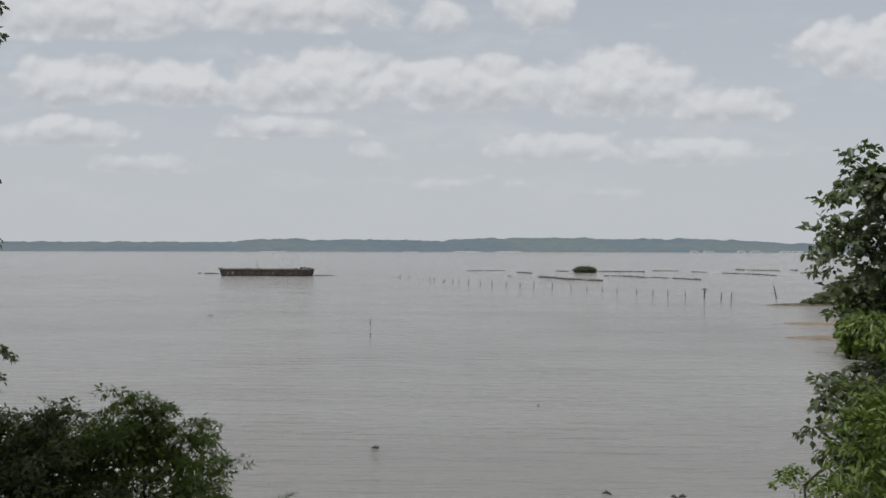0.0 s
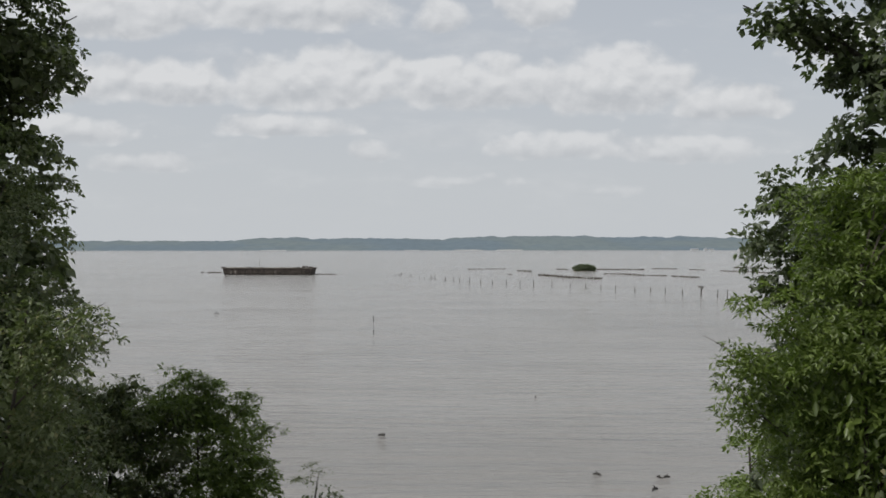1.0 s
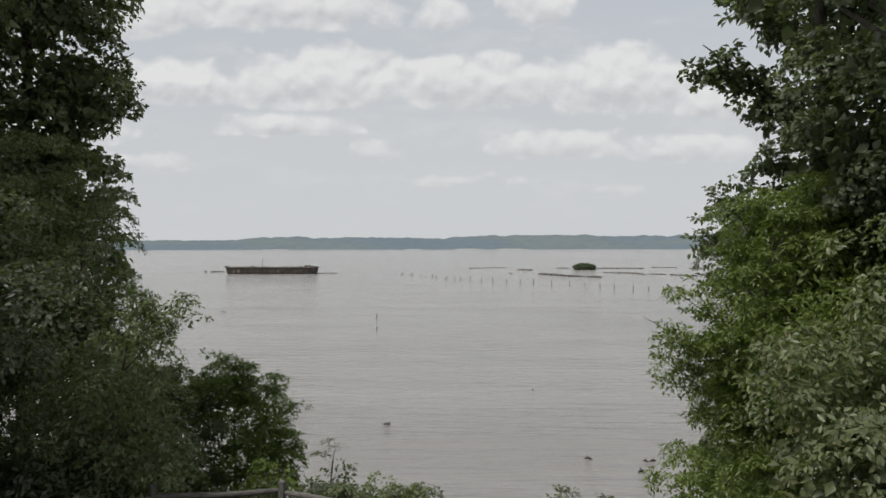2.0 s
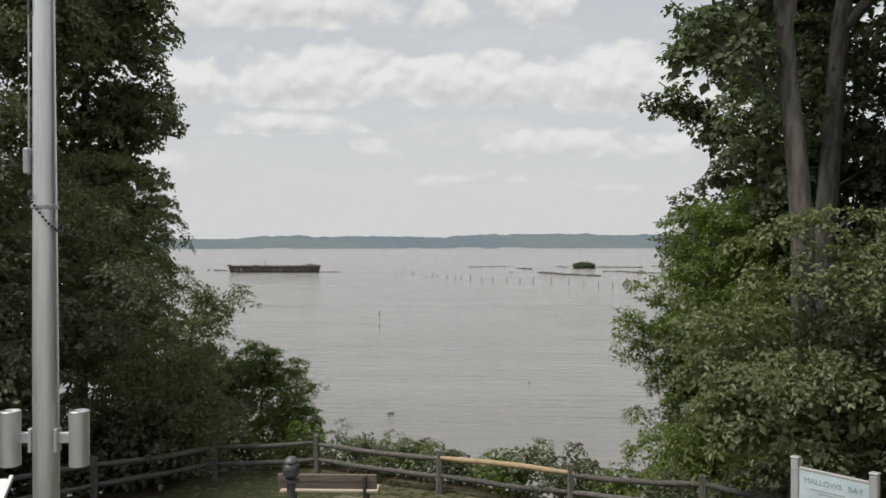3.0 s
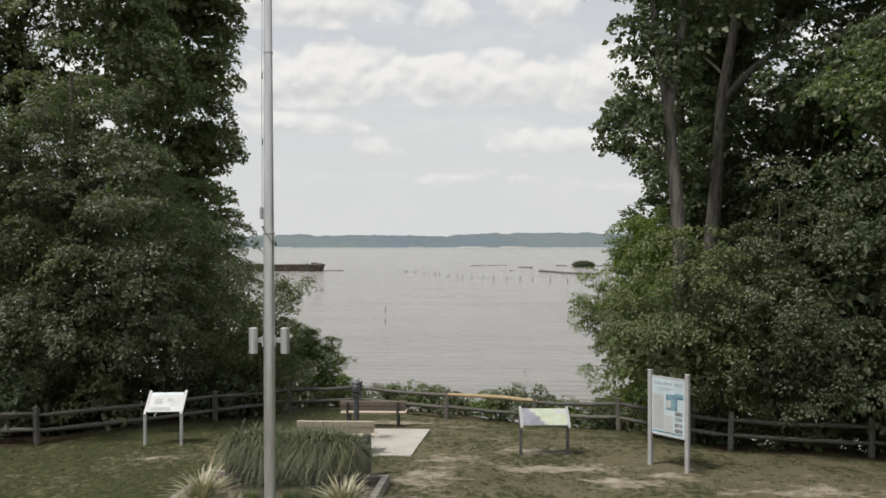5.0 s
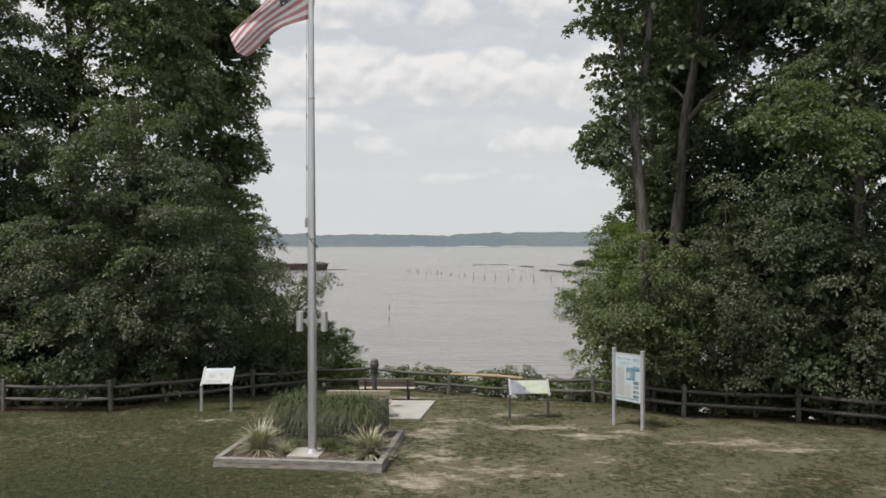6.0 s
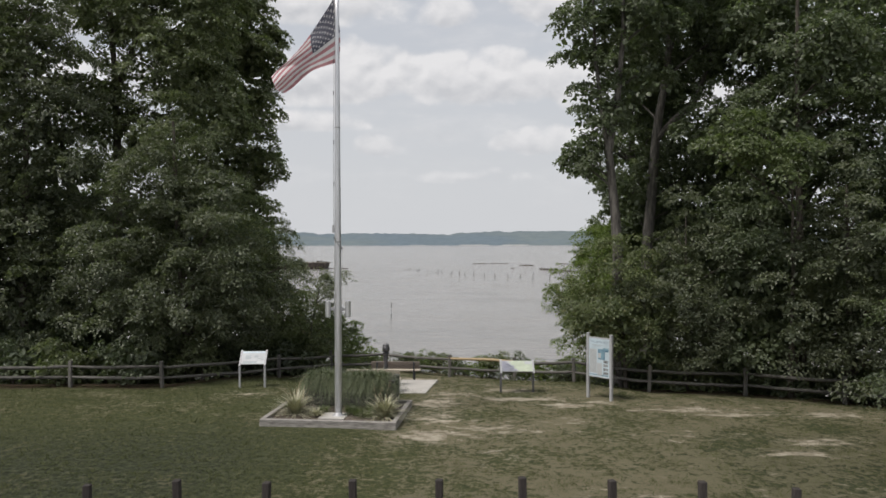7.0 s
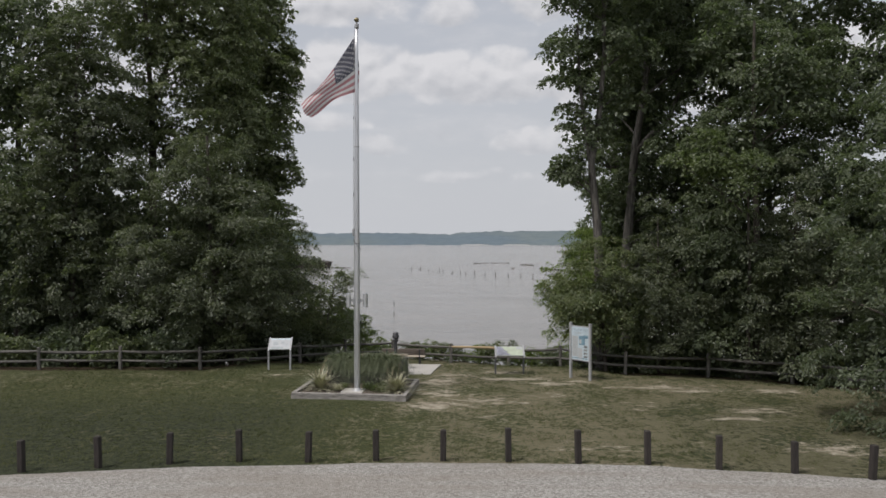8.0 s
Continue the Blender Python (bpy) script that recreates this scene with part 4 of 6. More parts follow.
    tree("tall dark tree in the wood's interior", (15.5, 10.5, g(15.5, 10.5)), [(15.5, 10.5, -5), (15.4, 10.4, 6), (15.2, 10.2, 20)],
         [((15.2, 10.0, 14.5), (4.2, 3.4, 6.0)), ((12.0, 10.4, 15.5), (2.2, 1.8, 3.6)), ((13.2, 10.0, 8.2), (2.6, 2.2, 2.6)), ((15.0, 9.0, 4.6), (3.2, 2.2, 3.2)), ((11.4, 10.4, 4.6), (2.2, 2.0, 3.2)), ((19.0, 10.0, 5.0), (2.6, 2.2, 4.0))], DEEP_LEAF, 0.18, 0.58, 1.15, 48, 0.62, 0.25, DARK_BARK, 29, inner=1.0)
    tree("dark tree reaching over the wood's edge", (20.5, 7.0, g(20.5, 7.0)), [(20.5, 7, -4), (20.4, 6.8, 6), (20.0, 6.4, 18)],
         [((20.0, 6.0, 13.0), (3.8, 3.2, 6.0)), ((18.8, 4.6, 5.0), (3.2, 2.4, 4.2)), ((17.0, 7.0, 12.0), (2.3, 1.7, 3.4)), ((16.8, 6.8, 16.5), (2.3, 1.7, 2.6)), ((17.4, 6.6, 7.6), (2.2, 1.6, 2.4))], DEEP_LEAF, 0.18, 0.58, 1.0, 48, 0.62, 0.24, DARK_BARK, 30, inner=0.9)
    tree("dense dark tree drooping to the lawn's edge", (13.9, -4.6, g(13.9, -4.6)), [(13.9, -4.6, -0.6), (13.9, -4.5, 4), (14.0, -4.4, 10)],
         tiers(311, 13.9, -4.7, [(0.2, 2.5), (0.9, 2.9), (1.9, 3.1), (3.2, 3.3), (4.6, 3.3), (6.0, 3.1), (7.4, 2.8), (8.8, 2.4), (10.2, 1.8), (11.4, 1.0)]), DEEP_LEAF, 0.115, 0.5, 1.15, 62, 0.48, 0.18, DARK_BARK, 31, inner=0.6, heart=[((14.0, -4.6, 3.4), (2.2, 1.8, 2.8)), ((14.0, -4.6, 8.0), (1.8, 1.6, 2.4))])
    # the wood further down the bluff, seen only through gaps
    rng = random.Random(6)
    for k, (x, y, r, top) in enumerate(((-16.5, 18.5, 3.2, 8.0), (-20.5, 17.5, 3.4, 9.0), (-25.0, 15.0, 3.8, 10.0), (-27.0, 9.5, 3.6, 12.0), (13.6, 16.0, 3.0, 4.5), (17.5, 15.0, 3.2, 5.5), (21.5, 13.0, 3.4, 6.5), (24.5, 8.0, 3.4, 8.0), (24.0, 2.0, 3.2, 8.0))):
        z = g(x, y)
        tree("shaded tree deep in the wood on the bluff", (x, y, z), [(x, y, z - 0.3), (x, y, z + 0.5 * (top - z)), (x + 0.2, y, top)], [((x, y, top - 2.0), (r, 2.4, 3.2)), ((x, y, 0.5 * (top + z)), (r, 2.2, 0.3 * (top - z))), ((x + rng.uniform(-1, 1), y, z + 0.2 * (top - z)), (r * 0.95, 2.2, 0.25 * (top - z)))],
             DEEP_LEAF, 0.27, 0.6, 0.85, 40, 0.75, 0.2, DARK_BARK, 400 + k, inner=0.6, group="woodland on the bluff")


plant_woods()


def shrub(label, x, y, wide, deep, tall, leaf, seed, size=0.09, slim=0.5, density=3.0, per=46, lift=0.45, spray=0.34, stems=9, group=""):
    z = ground_z(x, y)
    rng = np.random.default_rng(seed)
    lobes = [((x, y, z + tall * lift), (wide, deep, tall * (1 - lift)))]
    for _ in range(3):
        lobes.append(((x + wide * rng.uniform(-0.6, 0.6), y + deep * rng.uniform(-0.5, 0.5), z + tall * rng.uniform(0.45, 0.75)), (wide * 0.5, deep * 0.5, tall * 0.36)))
    return tree(label, (x, y, z), [(x, y, z - 0.2), (x + 0.05, y, z + tall * 0.4), (x + 0.1, y, z + tall * 0.7)], lobes, leaf, size, slim, density, per, spray, 0.035, DARK_BARK, seed,
                limbs=stems, name="shrub", category="shrub", group=group, droop=0.2)


def plant_shrubs():
    # round green bushes on the bluff below the camera's start
    z = ground_z(-9.0, 21.3)
    tree("mound of dark feathery bushes on the bluff", (-9.0, 21.3, z), [(-9.0, 21.3, z - 0.2), (-8.9, 21.3, -3), (-8.7, 21.3, -0.6)],
         [((-9.8, 21.0, -0.75), (1.8, 1.5, 1.4)), ((-8.3, 21.3, -0.6), (1.5, 1.4, 1.35)), ((-10.8, 21.2, -2.4), (2.0, 1.5, 1.6)), ((-8.6, 21.4, -2.9), (2.2, 1.5, 1.5))], SHRUB_LEAF, 0.14, 0.34, 3.0, 78, 0.42, 0.08, DARK_BARK, 41,
         limbs=14, name="shrub", category="shrub", droop=0.1, inner=1.0, loose=[(-8.25, 21.4, 1.1), (-8.45, 21.3, 0.85), (-9.3, 21.2, 0.9), (-10.0, 21.2, 0.85)])
    z = ground_z(-6.5, 21.8)
    tree("mound of bright narrow-leaved bush on the bluff", (-6.5, 21.8, z), [(-6.5, 21.8, z - 0.2), (-6.5, 21.8, -3), (-6.5, 21.7, -0.6)],
         [((-6.9, 21.7, -0.35), (1.45, 1.4, 1.3)), ((-5.7, 21.9, -0.85), (1.2, 1.2, 1.15)), ((-6.4, 22.0, -2.6), (2.2, 1.5, 1.5)), ((-5.1, 22.0, -2.3), (0.9, 1.0, 1.0))], LIME_LEAF, 0.13, 0.3, 2.6, 70, 0.40, 0.07, DARK_BARK, 42,
         limbs=14, name="shrub", category="shrub", droop=0.05, inner=0.7, loose=[(-7.1, 21.6, 1.25), (-6.5, 21.6, 1.3), (-5.8, 21.8, 0.75), (-6.1, 21.7, 1.0), (-5.2, 21.9, 0.3), (-4.6, 22.0, -0.5), (-4.3, 22.0, -1.5)])
    shrub("sparse twiggy shrub low on the bluff", -4.3, 27.3, 1.1, 1.0, -3.1 - ground_z(-4.3, 27.3), DULL_LEAF, 44, 0.1, 0.45, 1.3, 26, 0.55, 0.4, 16)
    # low growth just behind the fence, in view over the river
    rng = random.Random(9)
    for k in range(17):
        x = -3.6 + 0.58 * k + rng.uniform(-0.15, 0.15)
        y = fence_y(x) + rng.uniform(0.9, 1.7)
        tall = (0.15 if x < 1.2 else 0.38) + rng.uniform(-0.25, 0.3) - ground_z(x, y)
        shrub("scrubby green shrub behind the rail fence", x, y, rng.uniform(0.55, 0.8), 0.6, max(0.5, tall), (SHRUB_LEAF, LIME_LEAF, SHRUB_LEAF, GUM_LEAF)[k % 4], 50 + k, 0.066, 0.5, 2.9, 58, 0.44, 0.25, 16, "scrub along the fence")
    # shade-dark undergrowth along the wood's foot
    for k in range(20):
        x = -21 + 0.78 * k + rng.uniform(-0.4, 0.4)
        y = fence_y(x) + (1.1, 2.6, 4.4)[k % 3] + rng.uniform(0.0, 0.5)
        shrub("dark undergrowth at the foot of the wood", x, y, 1.2, 1.0, rng.uniform(1.2, 1.8) + 0.5 * (k % 3), (DEEP_LEAF, OAK_LEAF)[k % 2], 80 + k, 0.14, 0.5, 1.3, 40, 0.5, 0.45, 6, "undergrowth in the wood")
    for k, (x, y, top) in enumerate(((-9.3, 10.2, 2.0), (-11.6, 10.6, 2.4), (-13.6, 9.6, 2.2), (-7.7, 11.4, 1.6), (-16.0, 9.0, 2.4))):
        shrub("dark undergrowth at the foot of the wood", x, y, 1.5, 1.0, top - ground_z(x, y), (DEEP_LEAF, OAK_LEAF)[k % 2], 130 + k, 0.15, 0.5, 1.2, 40, 0.5, 0.5, 6, "undergrowth in the wood")
    for k in range(16):
        x = 7.0 + 0.85 * k + rng.uniform(-0.4, 0.4)
        y = fence_y(x) + (1.1, 2.6, 4.4)[k % 3] + rng.uniform(0.0, 0.5)
        shrub("dark undergrowth at the foot of the wood", x, y, 1.15, 1.0, rng.uniform(1.1, 1.7) + 0.5 * (k % 3), (DEEP_LEAF, SHRUB_LEAF)[k % 2], 100 + k, 0.14, 0.5, 1.3, 40, 0.5, 0.45, 6, "undergrowth in the wood")


plant_shrubs()


# ---- river things ----
def build_barge():
    hull = thing("wrecked_barge", "long dark rusting barge hulk aground in the river", "barge", (-86.0, 375, WATER), radians(-4))
    L, W, H = 45.0, 9.6, 3.75
    rng = random.Random(3)
    bm = bmesh.new()
    rows = []
    for k in range(25):
        s = k / 24
        x = -L / 2 + L * s
        sheer = 0.25 * (2 * s - 1) ** 2 + rng.uniform(-0.05, 0.05)
        rake = 1.2 * (1 - smooth(0, 0.06, s)) - 1.2 * smooth(0.94, 1, s)
        rows.append([bm.verts.new((x + rake * d, y, z)) for d, y, z in ((1, -W / 2 + 0.5, -0.6), (0.5, -W / 2, 0.7), (0, -W / 2, H - 0.7 + sheer), (0, W / 2, H - 0.7 + sheer), (0.5, W / 2, 0.7), (1, W / 2 - 0.5, -0.6))])
    for a, b in zip(rows, rows[1:]):
        for k in range(5):
            bm.faces.new((a[k], a[k + 1], b[k + 1], b[k]))
    bm.faces.new(rows[0]), bm.faces.new(rows[-1][::-1])
    part("hull", bm, HULL, hull)
    bm = bmesh.new()
    for y in (-W / 2 - 0.1, W / 2 + 0.1):
        box(bm, (L + 1.4, 0.35, 0.3), (0, y, H - 0.45), bevel=0.05)
    part("rub_rail", bm, DECK, hull, "pale weathered timber rail")
    for k in range(21):
        x = -L / 2 + 1.6 + k * (L - 3.2) / 20
        if k in (1, 2):
            continue
        part("rib", box(bmesh.new(), (0.28, 0.2, rng.uniform(1.4, 2.1)), (x, -W / 2 - 0.06, 1.3), bevel=0.03), HULL, hull)
    bm = bmesh.new()
    for k in range(26):
        x = -L / 2 + 0.8 + k * (L - 1.6) / 25
        box(bm, (1.5, W - rng.uniform(0.2, 1.4), 0.16), (x, rng.uniform(-0.2, 0.2), H - 0.33 + rng.uniform(-0.12, 0.16)), Matrix.Rotation(rng.uniform(-0.05, 0.05), 4, "Y"), 0.03)
    part("deck", bm, DECK, hull)
    for x, w, h in ((-22.3, 2.2, 0.5), (21.8, 2.0, 0.6), (18.2, 1.6, 0.9), (15.6, 1.1, 0.5), (-9.0, 1.0, 0.5), (-3.0, 0.8, 0.45), (19.9, 0.7, 1.1)):
        part("deck_fitting", box(bmesh.new(), (w, 1.1, h), (x, -W / 2 + 1.2, H - 0.25 + h / 2), bevel=0.08), WRECK, hull)
    part("mast", rod(bmesh.new(), (-4.6, -2, H - 0.4), (-4.5, -2, H + 3.6), 0.13, 0.08, 8), WRECK, hull)
    for x, z in ((-15.9, 1.1), (-18.3, 1.1), (4.2, 1.25)):
        part("patch", box(bmesh.new(), (1.0, 0.05, 1.4), (x, -W / 2 - 0.1, z + 0.2), bevel=0.02), DECK, hull)
    # low wreckage beside it
    log_pile("low dark wreckage awash beside the barge", (-121.5, 401, WATER), 8.0, 1.6, 0.55, radians(3), 5)
    log_pile("long grey timber lying in the shallows", (-58.5, 377, WATER), 11.0, 0.8, 0.4, radians(-14), 6)
    log_pile("tiny stump standing out of the river", (-128.1, 401, WATER), 1.6, 0.8, 0.7, 0.3, 7)


def log_pile(label, at, length, wide, tall, turn, seed):
    """Broken timbers of a sunken hull, just out of the water."""
    rng = random.Random(seed)
    ob = thing("shipwreck_timbers", label, "shipwreck", at, turn, "sunken hulls in the river")
    pieces = max(2, int(length / 3.2))
    for k in range(pieces):
        s = -length / 2 + length * (k + 0.5) / pieces
        bm = bmesh.new()
        long = length / pieces * rng.uniform(0.75, 1.15)
        box(bm, (long, wide * rng.uniform(0.4, 1.0), tall * rng.uniform(0.7, 1.2)), (s, rng.uniform(-0.3, 0.3) * wide, tall * rng.uniform(0.05, 0.3)),
            Matrix.Rotation(rng.uniform(-0.05, 0.05), 4, "Z") @ Matrix.Rotation(rng.uniform(-0.02, 0.02), 4, "Y"), 0.06)
        for _ in range(rng.randint(1, 3)):
            x = s + rng.uniform(-0.5, 0.5) * long
            h = tall * rng.uniform(0.6, 1.6)
            box(bm, (0.2, 0.25, h), (x, rng.uniform(-0.4, 0.4) * wide, h / 2), Matrix.Rotation(rng.uniform(-0.2, 0.2), 4, "Y"), 0.03)
        part("timber", bm, WRECK, ob)
    return ob


def build_river_things():
    build_barge()
    for k, (xa, ya, xb, yb, w, h) in enumerate((
            (16.2, 455, 25.2, 460, 1.5, 0.4), (26.7, 462, 39.4, 462, 1.5, 0.4), (42.8, 428, 49.5, 414, 2, 0.7), (33.7, 373, 34.7, 371, 1, 0.4), (47.2, 364, 55.1, 339, 2.2, 0.9), (55.1, 339, 68.5, 322, 2.2, 0.7), (69.5, 456, 75.5, 444, 2, 0.6), (92.8, 447, 119, 441, 2.5, 0.7), (81.8, 379, 90.8, 375, 2, 0.6), (90.8, 375, 97.2, 355, 2, 0.6),
            (99.1, 360, 105.7, 352, 1.6, 0.5), (51.3, 353, 52.4, 353, 1, 0.4), (107, 350, 113.5, 333, 2, 0.6), (130.3, 464, 144.1, 458, 2, 0.5), (145.9, 441, 153.5, 436, 2, 0.5), (157.2, 421, 167.2, 407, 2, 0.5), (167.2, 405, 170, 384, 2.2, 0.6), (187.6, 481, 210.9, 469, 3, 0.8), (223.5, 481, 224.5, 475, 1.5, 0.6), (202.8, 425, 221.2, 433, 3, 0.6))):
        log_pile("dark ribs of a sunken wooden hull awash", ((xa + xb) / 2, (ya + yb) / 2, WATER), math.hypot(xb - xa, yb - ya), w, h, math.atan2(yb - ya, xb - xa), 20 + k)
    # old pier piles in a slanting row
    rng = random.Random(12)
    row = [(-19.0, 353), (-14.1, 346), (-4.4, 320), (-2.7, 318), (1.6, 306), (4.88, 299.7), (7.24, 297.3), (10.68, 288.2), (14.89, 283.8), (18.79, 275.5), (23.7, 273.4), (28.3, 269.5),
           (32.5, 263.8), (38.4, 260.2), (43.9, 254.9), (48.2, 249.8), (51.9, 243.3), (55.9, 240.2), (60.2, 232.8), (63.9, 228.6), (66.8, 223.2), (70.2, 218.0), (76.45, 207.3), (77.9, 203.9)]
    for x, y in row:
        h = rng.uniform(1.5, 2.3) * (1.15 if y < 205 else 0.95)
        ob = thing("pier_pile", "weathered grey wooden pile standing in the river", "pile", (x, y, WATER), rng.uniform(0, 3), "row of old pier piles")
        lean = Vector((rng.uniform(-0.16, 0.16), rng.uniform(-0.1, 0.1), 0))
        bm = bmesh.new()
        rod(bm, (0, 0, -0.6), Vector((0, 0, h)) + lean, 0.14, 0.11, 9)
        part("shaft", bm, WRECK, ob)
        part("waterline", rod(bmesh.new(), (0, 0, -0.3), (0, 0, 0.25), 0.15, 0.145, 9), HULL, ob, "dark wet foot of the pile")
    for x, y in ((-22.5, 362.5), (-20, 354.7), (-15, 344.6), (-9.8, 332.9), (-7.5, 326.2), (-5.4, 319.8), (1, 305.8)):
        ob = thing("pile_stump", "short stump of a rotted pier pile", "stump", (x, y, WATER), 0, "row of old pier piles")
        part("shaft", rod(bmesh.new(), (0, 0, -0.5), (0.05, 0, rng.uniform(0.5, 0.9)), 0.14, 0.10, 8), WRECK, ob)
    nest = thing("nest_platform", "pile topped by a platform of sticks in the river", "platform", (73.5, 211.9, WATER), 0.4)
    part("pile", rod(bmesh.new(), (0, 0, -0.6), (0.1, 0, 2.5), 0.2, 0.16, 9), WRECK, nest)
    part("platform", box(bmesh.new(), (1.3, 1.2, 0.12), (0.1, 0, 2.5), bevel=0.02), WRECK, nest)
    bm = bmesh.new()
    for _ in range(40):
        a, r = rng.uniform(0, 6.3), rng.uniform(0.2, 0.7)
        rod(bm, (r * math.cos(a), r * math.sin(a), 2.6 + rng.uniform(0, 0.3)), (r * math.cos(a + 1), r * math.sin(a + 1), 2.62 + rng.uniform(0, 0.35)), 0.03, 0.02, 4)
    part("sticks", bm, WRECK, nest)
    part("brace", rod(bmesh.new(), (0.1, 0, 1.2), (0.7, 0, 2.45), 0.07, 0.07, 6), WRECK, nest)
    leaner = thing("leaning_pile", "dark pile leaning over the shallows by the spit", "pile", (95.3, 215.4, WATER))
    part("shaft", rod(bmesh.new(), (0, 0, -0.6), (-0.9, 0, 3.4), 0.2, 0.13, 8), WRECK, leaner)
    # the white-and-black marker pole
    pole = thing("marker_pole", "thin white marker pole with black ends in the water", "marker", (-10.75, 121.6, WATER))
    part("foot", rod(bmesh.new(), (0, 0, -0.5), (0, 0, 0.7), 0.075, 0.07, 8), STEEL, pole, "black foot of the marker")
    part("shaft", rod(bmesh.new(), (0, 0, 0.7), (0, 0, 2.0), 0.07, 0.07, 8), PALE_METAL, pole)
    part("top", rod(bmesh.new(), (0, 0, 2.0), (0, 0, 2.95), 0.07, 0.06, 8), STEEL, pole, "dark top of the marker")
    # snags and driftwood near the bank
    for k, (x, y, s) in enumerate(((-4.25, 56.9, 0.24), (-4.0, 56.9, 0.2), (10.1, 47.2, 0.25), (12.8, 44.3, 0.34), (13.7, 46.6, 0.22), (14.2, 46.6, 0.24), (9.2, 71, 0.2), (-47, 158, 0.6))):
        ob = thing("driftwood", "dark snag of driftwood poking out of the water", "driftwood", (x, y, WATER), k * 1.3)
        paths = [[(np.array((-s, 0, -0.05)), 0.05), (np.array((-0.3 * s, 0.05, 0.3 * s)), 0.075), (np.array((0.6 * s, 0, 0.25 * s)), 0.06), (np.array((1.2 * s, 0.1, 0.02)), 0.03)],
                 [(np.array((0.1 * s, 0, 0.2 * s)), 0.05), (np.array((0.25 * s, 0.05, 0.75 * s)), 0.03), (np.array((0.5 * s, 0, 0.95 * s)), 0.012)]]
        v, f = tubes(paths, 7)
        raw("branch", v, f, BIRD, ob, flat=False)
    # wooded islet
    islet = shrub_islet((80.2, 421), 7.0, 2.6, 3.7, 71)
    # the sandy spit with marsh growth
    for k, (x, y, a, b, m, h, label) in enumerate(((97, 190, 15.5, 2.2, MARSH, 0.5, "low grassy spit of marsh reaching into the river"), (66, 121.5, 11, 3.2, SAND, 0.28, "wet sandbar at the river's edge"),
                                                  (77, 144, 12, 3.4, SAND, 0.26, "wet sandbar at the river's edge"))):
        bm = bmesh.new()
        mid, rings = bm.verts.new((x, y, WATER + h)), []
        for r in (0.35, 0.7, 1.0, 1.06):
            ring = []
            for j in range(40):
                t = 2 * math.pi * j / 40
                wob = 1 + 0.18 * noise.noise((math.cos(t) * 1.6 + k * 5, math.sin(t) * 1.6, 1)) + 0.07 * noise.noise((math.cos(t) * 6, math.sin(t) * 6, k))
                top = h * (1 - r ** 4) + 0.06 * noise.noise((x + r * 9 * math.cos(t), y + r * 9 * math.sin(t), 3))
                ring.append(bm.verts.new((x + a * r * wob * math.cos(t), y + b * r * wob * math.sin(t), WATER + (top + 0.02 if r < 1 else (0.01 if r == 1 else -0.3)))))
            rings.append(ring)
        for j in range(40):
            bm.faces.new((mid, rings[0][j], rings[0][(j + 1) % 40]))
            for p, q in zip(rings, rings[1:]):
                bm.faces.new((p[j], q[j], q[(j + 1) % 40], p[(j + 1) % 40]))
        tagged(link_mesh("sandbar" if m is SAND else "spit", bm, m, flat=False), label, "sandbar" if m is SAND else "spit", kind="structure")
    for k, (x, y, w, t, leaf) in enumerate(((92.0, 190, 1.6, 1.4, REED), (95, 190.5, 2.2, 3.0, SHRUB_LEAF), (99, 189, 3.2, 7.0, SHRUB_LEAF), (104.5, 187, 4.4, 9.8, DULL_LEAF), (112, 185, 5, 10.4, DULL_LEAF), (54.5, 100, 3.4, 8.2, LIME_LEAF), (60.5, 104, 4.0, 9.4, SHRUB_LEAF), (84, 145, 4, 4.5, LIME_LEAF), (88, 140, 4, 5, SHRUB_LEAF), (76, 120, 3, 3, DULL_LEAF))):
        c = (x, y, WATER + t * 0.45)
        tree("bushy marsh shrub on the spit", (x, y, WATER + 0.2), [(x, y, WATER), (x, y, WATER + t * 0.5), (x, y, WATER + t * 0.75)], [(c, (w, w * 0.8, t * 0.55)), ((x + 0.4 * w, y, WATER + t * 0.6), (w * 0.5, w * 0.5, t * 0.35))], leaf, 0.5, 0.6, 0.8, 32, 0.8, 0.12, DARK_BARK, 200 + k,
             limbs=5, name="shrub", category="shrub", group="shrubs on the spit")


def shrub_islet(at, a, b, tall, seed):
    x, y = at
    bm = bmesh.new()
    bmesh.ops.create_icosphere(bm, subdivisions=3, radius=1.0)
    for v in bm.verts:
        v.co = Vector((v.co.x * a * 1.15, v.co.y * b * 1.2, v.co.z * 0.4 + 0.05 * noise.noise(v.co * 3))) + Vector((x, y, WATER))
    tagged(link_mesh("islet", bm, MARSH, flat=False), "small muddy islet in the river", "islet", kind="structure")
    for k, (dx, w, t) in enumerate(((-3.6, 2.3, 0.75), (-0.6, 2.9, 0.95), (2.6, 2.8, 1.0), (4.6, 1.6, 0.8))):
        h = tall * t
        tree("dense green bush crowning the islet", (x + dx, y, WATER + 0.2), [(x + dx, y, WATER), (x + dx, y, WATER + h * 0.5), (x + dx, y, WATER + h * 0.7)], [((x + dx, y, WATER + 0.25 + h * 0.5), (w, b, h * 0.5))], GUM_LEAF, 0.4, 0.6, 1.6, 40, 0.7, 0.1, DARK_BARK, seed + k,
             limbs=4, name="shrub", category="shrub", group="bushes on the islet")


build_river_things()


